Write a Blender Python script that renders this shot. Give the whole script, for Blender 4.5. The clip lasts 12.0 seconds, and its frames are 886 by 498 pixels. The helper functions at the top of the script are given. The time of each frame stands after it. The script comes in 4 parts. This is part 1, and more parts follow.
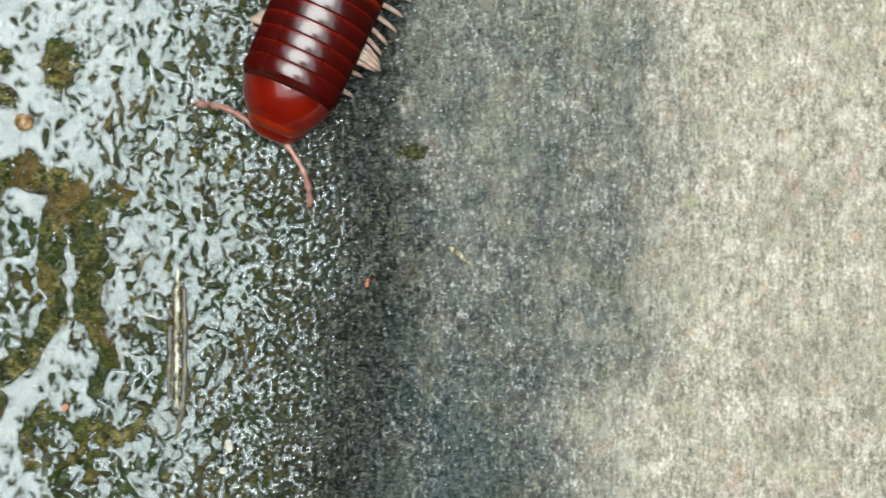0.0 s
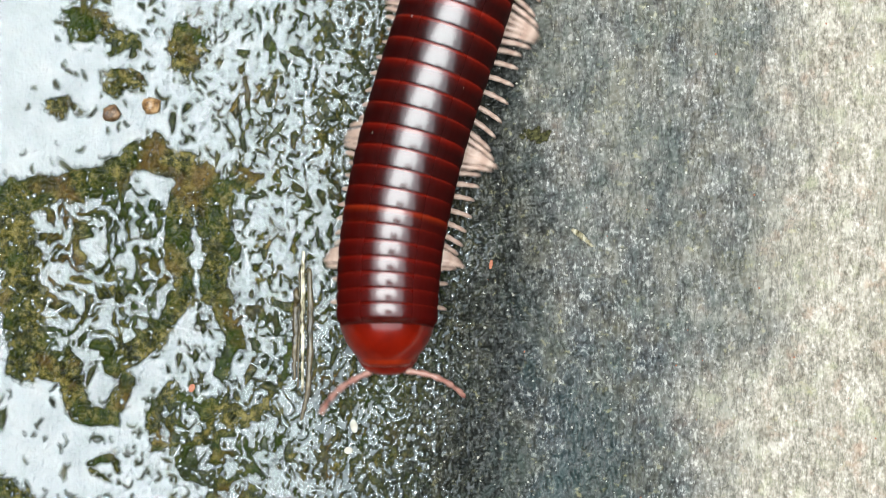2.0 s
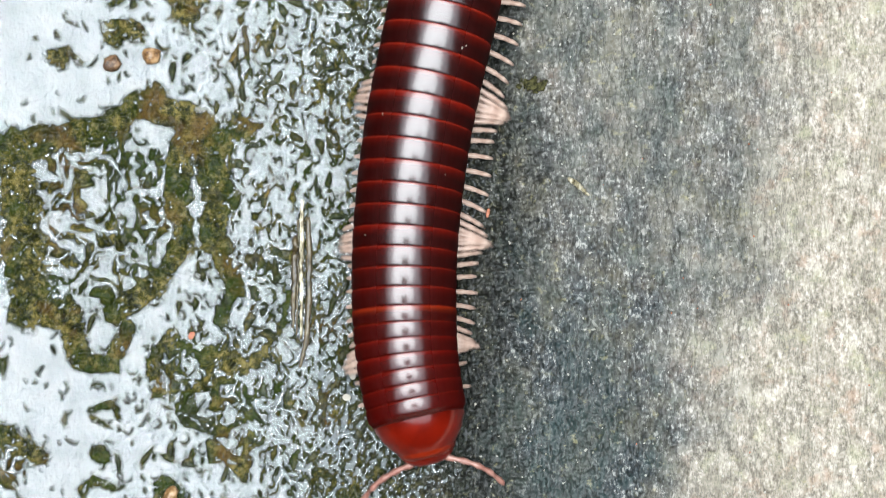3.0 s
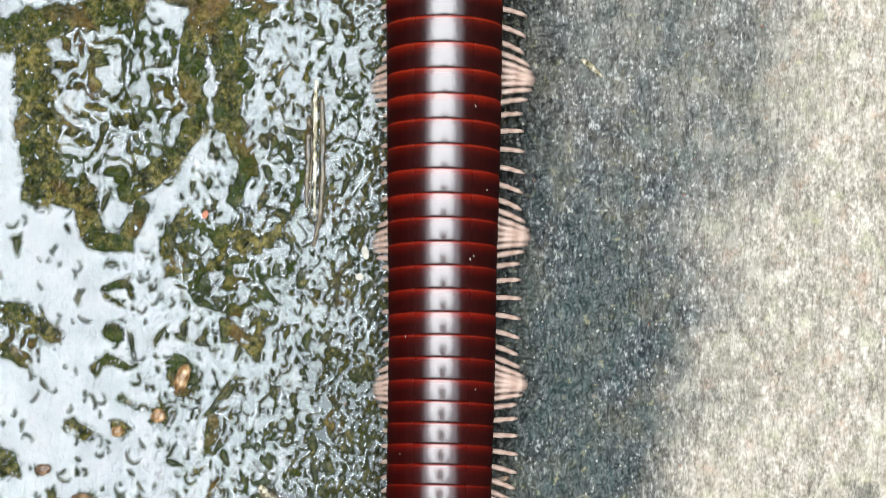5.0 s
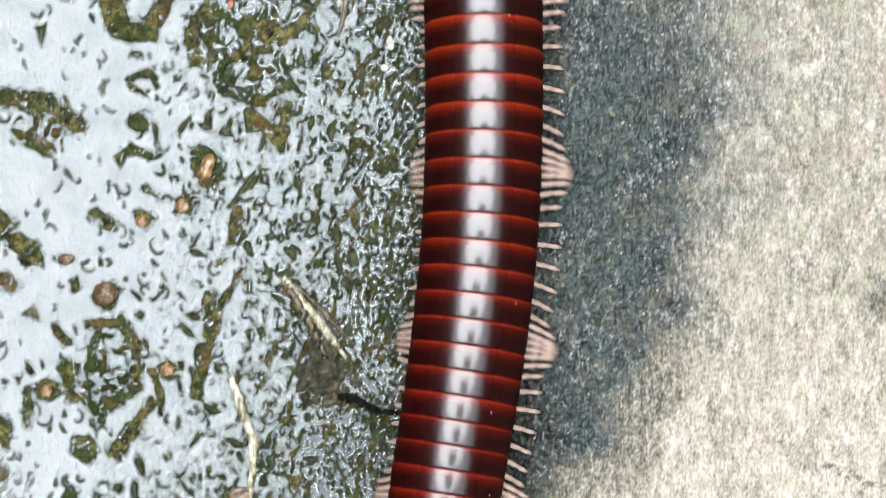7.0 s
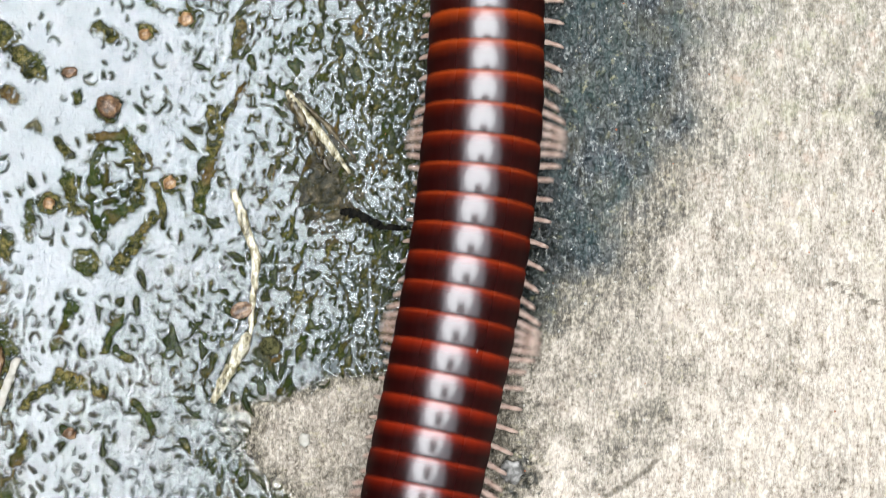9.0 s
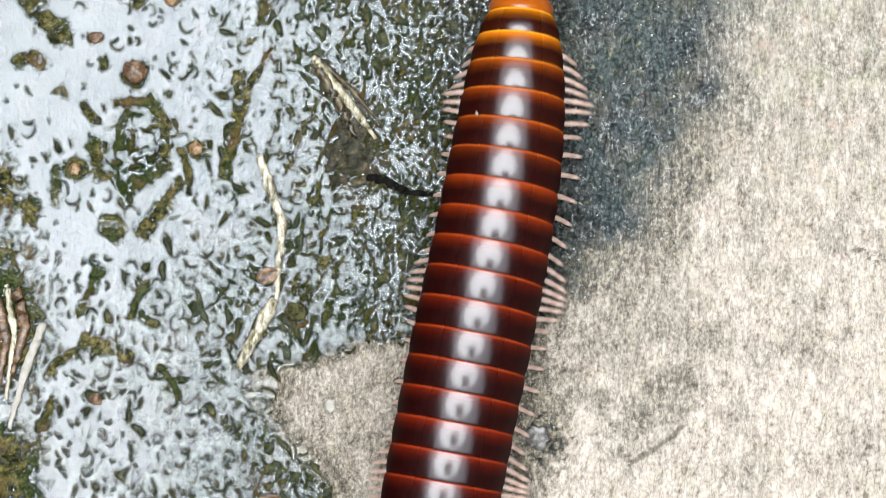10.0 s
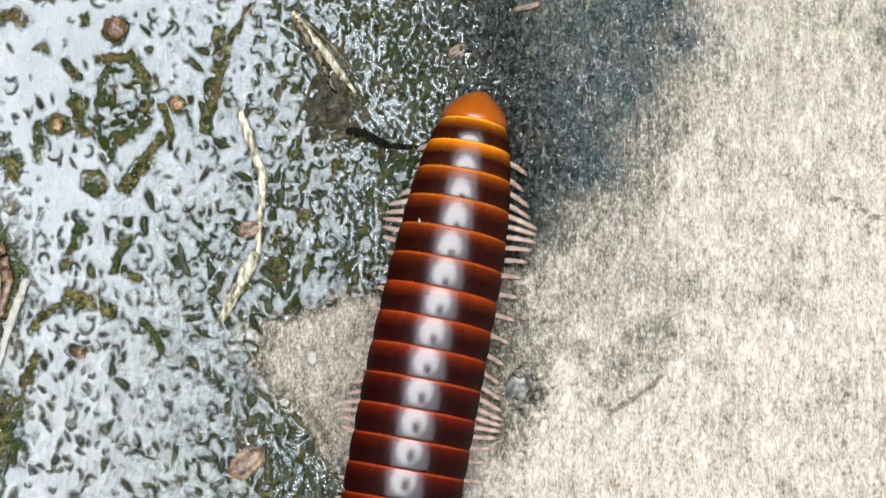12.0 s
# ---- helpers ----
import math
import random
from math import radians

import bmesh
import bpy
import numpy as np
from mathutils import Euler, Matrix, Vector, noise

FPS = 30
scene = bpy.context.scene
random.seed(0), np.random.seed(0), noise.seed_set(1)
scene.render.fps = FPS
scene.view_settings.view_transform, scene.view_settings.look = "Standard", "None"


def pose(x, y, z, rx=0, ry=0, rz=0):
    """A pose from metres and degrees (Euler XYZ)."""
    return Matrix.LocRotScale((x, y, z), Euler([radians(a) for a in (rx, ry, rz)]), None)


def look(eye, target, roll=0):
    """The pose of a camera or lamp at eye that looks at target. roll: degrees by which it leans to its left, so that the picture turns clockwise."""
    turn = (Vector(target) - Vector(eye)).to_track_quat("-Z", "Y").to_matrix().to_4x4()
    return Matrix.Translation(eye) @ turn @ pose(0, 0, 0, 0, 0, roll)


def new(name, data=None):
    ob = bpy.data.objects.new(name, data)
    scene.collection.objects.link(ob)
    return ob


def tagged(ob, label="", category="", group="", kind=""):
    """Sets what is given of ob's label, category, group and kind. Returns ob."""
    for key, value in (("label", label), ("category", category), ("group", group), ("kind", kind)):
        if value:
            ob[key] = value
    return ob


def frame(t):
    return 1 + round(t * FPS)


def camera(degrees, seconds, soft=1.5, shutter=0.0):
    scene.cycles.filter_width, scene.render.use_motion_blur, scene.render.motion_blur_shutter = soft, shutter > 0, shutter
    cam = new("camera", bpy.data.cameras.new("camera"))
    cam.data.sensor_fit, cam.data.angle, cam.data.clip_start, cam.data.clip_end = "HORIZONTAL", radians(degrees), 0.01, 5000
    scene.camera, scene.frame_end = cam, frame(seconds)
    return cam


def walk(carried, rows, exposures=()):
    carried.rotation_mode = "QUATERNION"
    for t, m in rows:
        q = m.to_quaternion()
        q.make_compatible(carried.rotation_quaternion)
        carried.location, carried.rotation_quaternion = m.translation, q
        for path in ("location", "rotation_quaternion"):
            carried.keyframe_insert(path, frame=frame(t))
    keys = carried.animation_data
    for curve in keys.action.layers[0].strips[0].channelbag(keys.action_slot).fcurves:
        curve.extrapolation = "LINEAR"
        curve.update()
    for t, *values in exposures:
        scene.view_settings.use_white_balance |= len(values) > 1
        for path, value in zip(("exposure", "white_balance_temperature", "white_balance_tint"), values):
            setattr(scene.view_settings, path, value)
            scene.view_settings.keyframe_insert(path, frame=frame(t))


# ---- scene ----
MM = 0.001
cam = camera(22.0, 12.0, soft=1.0, shutter=0.5)
# seconds, x, y and height over the ground in millimetres, yaw in degrees: the lens looks straight down
ROWS = [
    (0.0, 9.43, 15.69, 157.59, -0.31),
    (0.5, 5.43, 15.80, 158.13, -0.13),
    (1.0, 3.21, 15.91, 158.21, -0.14),
    (1.5, 1.12, 14.36, 158.88, -0.16),
    (2.0, 0.87, 14.50, 159.40, -0.31),
    (2.5, 1.53, 12.79, 160.66, -0.28),
    (3.0, 1.03, 10.89, 160.86, -0.32),
    (3.2, 1.03, 10.49, 161.13, -0.28),
    (4.8, 0.29, 3.82, 161.42, -0.17),
    (5.0, 0.08, 2.46, 161.28, -0.05),
    (5.5, -0.00, 0.00, 161.33, -0.00),
    (6.0, -1.05, -3.58, 161.33, 0.26),
    (6.5, -1.09, -7.91, 161.24, 0.11),
    (7.0, -1.64, -12.26, 161.03, 0.22),
    (7.2, -2.14, -13.83, 160.80, 0.38),
    (8.8, -2.13, -24.24, 160.58, 0.66),
    (9.0, -1.80, -25.27, 160.59, 0.55),
    (9.5, -2.74, -26.18, 160.49, 0.56),
    (10.0, -3.60, -27.69, 160.62, 0.62),
    (10.5, -3.39, -27.45, 160.82, 0.33),
    (11.0, -3.55, -27.47, 160.35, 0.25),
    (11.5, -3.25, -28.78, 160.40, 0.30),
    (12.0, -2.16, -31.05, 161.87, 0.16),
]
# seconds, stops, kelvin and tint: the film starts a little darker and greener
EXPOSURES = [(0.0, 1.47, 6700, 0), (0.5, 1.58, 6650, 1), (1.0, 1.66, 6600, 2), (2.0, 1.73, 6550, 5), (3.0, 1.75, 6500, 8), (5.5, 1.73, 6500, 8), (6.5, 1.69, 6500, 8), (9.0, 1.65, 6500, 10), (12.0, 1.54, 6500, 10)]
walk(cam, [(t, pose(x * MM, y * MM, h * MM, 0, 0, yaw)) for t, x, y, h, yaw in ROWS], EXPOSURES)

# ---- light: a bright overcast sky, narrowed by added walls ----
world = bpy.data.worlds.new("overcast_sky")
scene.world = world
world.use_nodes = True
wn, wl = world.node_tree.nodes, world.node_tree.links
sky = wn.new("ShaderNodeTexSky")
sky.sky_type, sky.sun_disc, sky.sun_elevation, sky.sun_rotation = "NISHITA", False, radians(80), radians(-90)
cloud = wn.new("ShaderNodeMix")
cloud.data_type = "RGBA"
cloud.inputs["Factor"].default_value = 0.82
cloud.inputs["B"].default_value = (10.05, 10.6, 11.4, 1)
wl.new(sky.outputs["Color"], cloud.inputs["A"])
wl.new(cloud.outputs["Result"], wn["Background"].inputs["Color"])
wn["Background"].inputs["Strength"].default_value = 0.11
sun = new("sun", bpy.data.lights.new("sun", "SUN"))
sun.data.energy, sun.data.angle, sun.data.color = 2.2, radians(46), (0.93, 0.97, 1.0)
sun.matrix_world = look((-0.04, 0.02, 1.0), (0, 0, 0))


# ---- materials ----
class Mat:
    """A small wrapper round a node material."""

    def __init__(self, name):
        self.m = bpy.data.materials.new(name)
        self.m.use_nodes = True
        self.n, self.l = self.m.node_tree.nodes, self.m.node_tree.links
        self.b = self.n["Principled BSDF"]

    def put(self, socket, value):
        if hasattr(value, "is_output"):
            self.l.new(value, socket)
        elif socket.type == "RGBA" and len(value) == 3:
            socket.default_value = (*value, 1)
        else:
            socket.default_value = value

    def set(self, **kw):
        for k, v in kw.items():
            self.put(self.b.inputs[k.replace("_", " ")], v)
        return self

    def attr(self, name):
        a = self.n.new("ShaderNodeAttribute")
        a.attribute_name = name
        return a.outputs["Fac"]

    def coords(self, sx=1.0, sy=1.0, sz=1.0):
        c, m = self.n.new("ShaderNodeTexCoord"), self.n.new("ShaderNodeMapping")
        m.inputs["Scale"].default_value = (sx, sy, sz)
        self.l.new(c.outputs["Object"], m.inputs["Vector"])
        return m.outputs["Vector"]

    def noise(self, scale, vec=None, detail=4.0, rough=0.55, warp=0.0):
        t = self.n.new("ShaderNodeTexNoise")
        self.l.new(vec or self.coords(), t.inputs["Vector"])
        for k, v in (("Scale", scale), ("Detail", detail), ("Roughness", rough), ("Distortion", warp)):
            t.inputs[k].default_value = v
        return t.outputs["Fac"]

    def ramp(self, fac, stops):
        r = self.n.new("ShaderNodeValToRGB")
        e = r.color_ramp.elements
        while len(e) < len(stops):
            e.new(0.5)
        for i, (p, c) in enumerate(stops):
            e[i].position = p
            e[i].color = (c, c, c, 1) if isinstance(c, (int, float)) else (*c, 1)
        self.put(r.inputs["Fac"], fac)
        return r.outputs["Color"]

    def mix(self, fac, a, b, blend="MIX"):
        x = self.n.new("ShaderNodeMix")
        x.data_type, x.blend_type = "RGBA", blend
        for k, v in (("Factor", fac), ("A", a), ("B", b)):
            self.put(x.inputs[k] if k != "Factor" else x.inputs[0], v)
        return x.outputs["Result"]

    def math(self, op, a, b=0.0):
        x = self.n.new("ShaderNodeMath")
        x.operation = op
        self.put(x.inputs[0], a)
        self.put(x.inputs[1], b)
        return x.outputs[0]

    def bump(self, height, dist, strength=1.0):
        x = self.n.new("ShaderNodeBump")
        x.inputs["Distance"].default_value, x.inputs["Strength"].default_value = dist, strength
        self.l.new(height, x.inputs["Height"])
        self.l.new(x.outputs["Normal"], self.b.inputs["Normal"])
        return self


def ground_material():
    k = Mat("wet_cement")
    wet, dry, mat, silt_sheen, soil, dull, slick_shade, worn = (k.attr(n) for n in ("wet", "dry", "mat", "silt_sheen", "soil", "dull", "slick_shade", "worn"))
    deep_shade = k.attr("deep_shade")
    grain = k.noise(2300, k.coords(1, 0.45, 1), 4, 0.6)
    speck = k.noise(4800, k.coords(1, 0.7, 1), 2, 0.5)
    blotch = k.noise(260, k.coords(1, 0.7, 1), 5, 0.62)
    tint = k.noise(620, None, 4, 0.6)
    g = k.math("ADD", k.math("MULTIPLY", grain, 0.55), k.math("MULTIPLY", speck, 0.45))
    # dry, weathered cement: pale sand grains in a grey paste
    mid = k.noise(1050, k.coords(1, 0.42, 1), 3, 0.6)
    gd = k.math("ADD", k.math("MULTIPLY", g, 0.74), k.math("MULTIPLY", mid, 0.26))
    pale = k.ramp(gd, [(0.38, (0.098, 0.086, 0.067)), (0.465, (0.200, 0.180, 0.146)), (0.54, (0.300, 0.271, 0.227)), (0.63, (0.48, 0.436, 0.378))])
    pale = k.mix(k.ramp(blotch, [(0.42, 0.0), (0.68, 0.6)]), pale, (0.17, 0.155, 0.12))
    patch = k.noise(900, k.coords(1, 0.6, 1), 3, 0.55)
    pale = k.mix(k.ramp(patch, [(0.54, 0.0), (0.70, 0.42)]), pale, (0.125, 0.110, 0.084))
    pale = k.mix(k.ramp(patch, [(0.30, 0.5), (0.44, 0.0)]), pale, (0.40, 0.375, 0.315))
    pale = k.mix(k.ramp(tint, [(0.56, 0.0), (0.70, 0.4)]), pale, (0.30, 0.19, 0.135))
    pale = k.mix(k.ramp(tint, [(0.32, 0.35), (0.44, 0.0)]), pale, (0.27, 0.275, 0.17))
    pale = k.mix(k.math("MULTIPLY", worn, 0.7), pale, k.ramp(gd, [(0.38, (0.16, 0.130, 0.100)), (0.45, (0.33, 0.285, 0.235)), (0.53, (0.42, 0.368, 0.308)), (0.62, (0.49, 0.438, 0.375))]))
    # the same cement soaked through, its sparkle painted as the palest grains
    damp = k.ramp(g, [(0.41, (0.0030, 0.0045, 0.0052)), (0.475, (0.0105, 0.0145, 0.0165)), (0.54, (0.034, 0.042, 0.046)), (0.61, (0.20, 0.205, 0.19))])
    damp = k.mix(k.ramp(blotch, [(0.45, 0.0), (0.66, 0.6)]), damp, (0.050, 0.053, 0.034))
    teal = k.noise(330, k.coords(1, 0.8, 1), 4, 0.65)
    damp = k.mix(k.ramp(teal, [(0.50, 0.0), (0.60, 0.55)]), damp, (0.018, 0.036, 0.034))
    damp = k.mix(k.ramp(teal, [(0.36, 0.5), (0.46, 0.0)]), damp, (0.075, 0.068, 0.046))
    damp = k.mix(k.ramp(k.noise(140, k.coords(1, 0.6, 1), 3, 0.55), [(0.44, 0.0), (0.62, 0.6)]), damp, (0.009, 0.019, 0.018))
    col = k.mix(dry, damp, pale)
    # a tan fringe where it is drying
    fringe = k.math("MULTIPLY", k.math("MULTIPLY", dry, k.math("SUBTRACT", 1.0, dry)), k.math("MULTIPLY", k.math("MINIMUM", k.math("MULTIPLY", worn, 1.8), 1.0), 2.6))
    col = k.mix(fringe, col, k.ramp(g, [(0.41, (0.022, 0.018, 0.011)), (0.50, (0.105, 0.088, 0.060)), (0.60, (0.26, 0.225, 0.165))]))
    # dark slime, with the body's contact shade put into its colour
    col = k.mix(k.math("MULTIPLY", slick_shade, 0.85), col, k.ramp(g, [(0.4, (0.003, 0.004, 0.004)), (0.55, (0.016, 0.018, 0.015)), (0.68, (0.06, 0.058, 0.045))]))
    crack = k.noise(1900, k.coords(1, 0.24, 1), 3, 0.66, 0.5)
    col = k.mix(k.math("MULTIPLY", k.math("SUBTRACT", 1.0, k.math("MULTIPLY", dry, 0.56)), k.ramp(crack, [(0.462, 0.0), (0.485, 0.9), (0.512, 0.9), (0.535, 0.0)])), col, k.mix(0.75, col, (0.006, 0.006, 0.005)))
    lichen = k.noise(1700, None, 3, 0.6)
    col = k.mix(k.math("MULTIPLY", k.ramp(lichen, [(0.60, 0.0), (0.72, 0.3)]), k.ramp(blotch, [(0.40, 0.0), (0.56, 1.0)])), col, (0.33, 0.30, 0.15))
    grit = k.noise(2600, None, 1, 0.3)
    col = k.mix(k.ramp(grit, [(0.735, 0.0), (0.77, 0.7)]), col, (0.3024, 0.294, 0.2604))
    # pits between the grains, where it is wet, their shade painted black
    pit_shade = k.math("MULTIPLY", k.ramp(k.noise(2700, k.coords(1, 0.55, 1), 2, 0.55), [(0.41, 1.0), (0.48, 0.0)]), k.math("MAXIMUM", k.math("MULTIPLY", wet, 0.5), slick_shade))
    pit_shade = k.math("MULTIPLY", pit_shade, k.math("SUBTRACT", 1.0, k.math("MAXIMUM", silt_sheen, k.math("MULTIPLY", mat, 0.45))))
    # algae mat
    moss = k.ramp(k.noise(1500, None, 4, 0.7), [(0.38, (0.005, 0.006, 0.001)), (0.5, (0.030, 0.029, 0.005)), (0.63, (0.105, 0.085, 0.025))])
    moss = k.mix(k.ramp(k.noise(210, None, 3, 0.5), [(0.45, 0.0), (0.58, 0.8)]), moss, (0.011, 0.021, 0.0018))
    moss = k.mix(k.ramp(k.noise(330, None, 3, 0.5), [(0.54, 0.0), (0.68, 0.7)]), moss, (0.066, 0.036, 0.010))
    moss = k.mix(k.ramp(k.noise(480, None, 4, 0.6), [(0.34, 0.75), (0.46, 0.0)]), moss, (0.007, 0.009, 0.002))
    # dark of the film's bent edges painted into the green
    moss = k.mix(k.math("MULTIPLY", deep_shade, 0.85), moss, k.ramp(k.noise(1900, None, 3, 0.6), [(0.35, (0.0018, 0.0034, 0.0006)), (0.55, (0.010, 0.014, 0.0024)), (0.7, (0.042, 0.038, 0.009))]))
    col = k.mix(mat, col, moss)
    # pale bed under the film, the sky's sheen painted into its colour
    col = k.mix(silt_sheen, col, k.ramp(k.noise(500, None, 4, 0.6), [(0.3, (0.078, 0.090, 0.094)), (0.5, (0.110, 0.122, 0.128)), (0.7, (0.140, 0.146, 0.148))]))
    col = k.mix(soil, col, k.ramp(k.noise(1700, None, 4, 0.6), [(0.35, (0.004, 0.0036, 0.0016)), (0.55, (0.022, 0.017, 0.007)), (0.72, (0.075, 0.058, 0.032))]))
    col = k.mix(k.math("MULTIPLY", pit_shade, 0.85), col, (0.0025, 0.0028, 0.0018))
    coat = k.math("MULTIPLY", wet, k.math("SUBTRACT", 1.0, k.math("MULTIPLY", dull, 0.92)))
    coat = k.math("MULTIPLY", coat, k.math("SUBTRACT", 1.0, k.math("MULTIPLY", deep_shade, 0.65)))
    coat = k.math("MULTIPLY", coat, k.math("SUBTRACT", 1.0, silt_sheen))
    coat = k.math("MULTIPLY", coat, k.math("SUBTRACT", 1.0, k.math("MAXIMUM", k.math("MULTIPLY", mat, 0.4), k.math("MULTIPLY", soil, 0.8))))
    coat = k.math("MULTIPLY", coat, k.math("SUBTRACT", 1.0, k.math("MULTIPLY", slick_shade, 0.25)))
    coat = k.math("MAXIMUM", coat, k.math("MULTIPLY", k.math("SUBTRACT", 1.0, dry), k.math("MULTIPLY", k.math("SUBTRACT", 1.0, wet), 0.34)))
    coat = k.math("MULTIPLY", coat, k.math("SUBTRACT", 1.0, k.math("MULTIPLY", pit_shade, 0.8)))
    k.set(Base_Color=col, Roughness=k.math("SUBTRACT", 0.85, k.math("MULTIPLY", wet, 0.3)), Specular_IOR_Level=0.08, Coat_Weight=coat, Coat_Roughness=k.math("SUBTRACT", 0.30, k.math("MULTIPLY", wet, 0.23)), Coat_IOR=1.65)
    k.bump(g, 0.00018)
    k.put(k.b.inputs["Normal"].links[0].from_node.inputs["Strength"], k.math("SUBTRACT", 0.7, k.math("MULTIPLY", mat, 0.6)))
    # fine wrinkles of the slime, drawn out along the shore
    wrinkle = k.n.new("ShaderNodeBump")
    wrinkle.inputs["Distance"].default_value = 0.00042
    k.put(wrinkle.inputs["Height"], k.noise(1900, k.coords(1, 0.62, 1), 3, 0.55))
    k.put(wrinkle.inputs["Strength"], k.math("MULTIPLY", k.math("MAXIMUM", wet, k.math("MULTIPLY", k.math("SUBTRACT", 1.0, dry), 1.0)), k.math("SUBTRACT", 1.0, k.math("MAXIMUM", k.math("MULTIPLY", silt_sheen, 0.9), dull))))
    k.l.new(wrinkle.outputs["Normal"], k.b.inputs["Coat Normal"])
    return k.m


def water_material():
    k = Mat("clear_water")
    k.set(Base_Color=(0.97, 1.0, 1.0), Roughness=0.04, IOR=1.33, Transmission_Weight=1.0)
    return k.m


def chitin_material():
    """Glossy rings: almost black in front, red to orange along the rear rim; 'along' runs from head to tail."""
    k = Mat("chitin")
    band, along, flank = k.attr("band"), k.attr("along"), k.attr("flank")
    dark = k.ramp(along, [(0.0, (0.048, 0.0006, 0.0002)), (0.06, (0.030, 0.0006, 0.0003)), (0.15, (0.013, 0.0005, 0.0004)), (0.5, (0.0085, 0.0005, 0.0005)), (0.82, (0.0095, 0.0006, 0.0005)), (0.94, (0.013, 0.0011, 0.0005)), (1.0, (0.022, 0.0022, 0.0006))])
    rim = k.ramp(along, [(0.0, (0.066, 0.0010, 0.0002)), (0.094, (0.055, 0.0013, 0.0004)), (0.100, (0.19, 0.016, 0.002)), (0.106, (0.055, 0.0013, 0.0004)), (0.3, (0.078, 0.0026, 0.0006)), (0.6, (0.112, 0.0065, 0.0010)), (0.78, (0.118, 0.0080, 0.0009)), (0.92, (0.180, 0.026, 0.0012)), (0.95, (0.42, 0.11, 0.0022)), (1.0, (0.46, 0.135, 0.0025))])
    line = k.ramp(along, [(0.0, (0.070, 0.003, 0.001)), (0.3, (0.13, 0.008, 0.003)), (0.6, (0.17, 0.015, 0.0035)), (0.85, (0.23, 0.034, 0.004)), (0.92, (0.34, 0.085, 0.006)), (0.95, (0.62, 0.26, 0.012)), (1.0, (0.62, 0.28, 0.012))])
    info = k.n.new("ShaderNodeObjectInfo")
    vary = k.ramp(info.outputs["Random"], [(0.0, 0.55), (0.8, 1.0), (1.0, 1.35)])
    rim = k.mix(1.0, rim, vary, "MULTIPLY")
    mott = k.noise(700, None, 3, 0.5)
    pos = k.math("ADD", band, k.math("MULTIPLY", k.math("SUBTRACT", mott, 0.5), 0.16))
    col = k.mix(k.ramp(pos, [(0.0, 0.20), (0.10, 0.03), (0.48, 0.0), (0.72, 0.28), (0.93, 1.0)]), dark, rim)
    col = k.mix(k.ramp(band, [(0.93, 0.0), (0.97, 1.0)]), col, line)
    k.set(Base_Color=col, Roughness=0.5, Specular_IOR_Level=0.0, Coat_Weight=k.ramp(flank, [(0.0, 1.0), (1.0, 0.16)]), Coat_Roughness=k.ramp(flank, [(0.0, 0.22), (1.0, 0.42)]), Coat_IOR=1.57)
    dents = k.math("ADD", k.noise(2300, k.coords(1, 0.5, 1), 3, 0.6), k.math("MULTIPLY", k.noise(750, k.coords(1, 0.7, 1), 2, 0.5), 2.2))
    k.bump(dents, 0.00005, 0.14)
    k.l.new(k.b.inputs["Normal"].links[0].from_socket, k.b.inputs["Coat Normal"])
    return k.m


def plain(name, stops, scale, rough, coat=0.0, bump=0.0, stretch=1.0):
    k = Mat(name)
    f = k.noise(scale, k.coords(1, stretch, 1), 4, 0.6)
    k.set(Base_Color=k.ramp(f, stops), Roughness=rough, Specular_IOR_Level=0.1 if rough >= 0.8 else 0.5 - 0.4 * min(1.0, 2 * coat), Coat_Weight=coat, Coat_Roughness=0.14)
    return (k.bump(f, bump) if bump else k).m


M_GROUND, M_WATER, M_CHITIN = ground_material(), water_material(), chitin_material()
M_TELSON = plain("tail_chitin", [(0.3, (0.24, 0.05, 0.0025)), (0.7, (0.30, 0.072, 0.004))], 600, 0.35, 0.6)
M_COLLUM = plain("collar_chitin", [(0.3, (0.075, 0.0020, 0.0003)), (0.7, (0.125, 0.0045, 0.0005))], 500, 0.35, 0.9)
M_RIM = plain("collar_rim_chitin", [(0.3, (0.11, 0.006, 0.0012)), (0.7, (0.16, 0.012, 0.002))], 500, 0.35, 0.5)
M_LEG = plain("leg_chitin", [(0.3, (0.29, 0.19, 0.150)), (0.7, (0.45, 0.335, 0.272))], 1800, 0.4, 0.3)
M_FEELER = plain("feeler_chitin", [(0.3, (0.16, 0.055, 0.04)), (0.7, (0.27, 0.15, 0.12))], 1200, 0.4, 0.3)
M_STRAW = plain("wet_straw", [(0.38, (0.045, 0.036, 0.014)), (0.49, (0.20, 0.175, 0.105)), (0.62, (0.42, 0.392, 0.305))], 2300, 0.5, 0.4, 0.0001, 0.4)
M_TWIG = plain("black_twig", [(0.35, (0.0006, 0.0006, 0.0005)), (0.65, (0.006, 0.0055, 0.004))], 1500, 0.95, 0.0, 0.00005, 0.2)
M_BROWN = plain("brown_husk", [(0.34, (0.022, 0.012, 0.005)), (0.5, (0.075, 0.040, 0.018)), (0.66, (0.17, 0.105, 0.058))], 1900, 0.5, 0.3, 0.00006)
M_SEED = plain("seed_hull", [(0.35, (0.07, 0.035, 0.013)), (0.5, (0.17, 0.095, 0.04)), (0.66, (0.29, 0.19, 0.10))], 1500, 0.4, 0.6, 0.00004)
M_REED = plain("dead_reed", [(0.35, (0.010, 0.008, 0.003)), (0.5, (0.040, 0.029, 0.012)), (0.66, (0.10, 0.078, 0.042))], 1900, 0.5, 0.4, 0.00005, 0.2)
M_CHIP = plain("pale_chip", [(0.3, (0.231, 0.21, 0.168)), (0.7, (0.3276, 0.315, 0.2772))], 1500, 0.7)
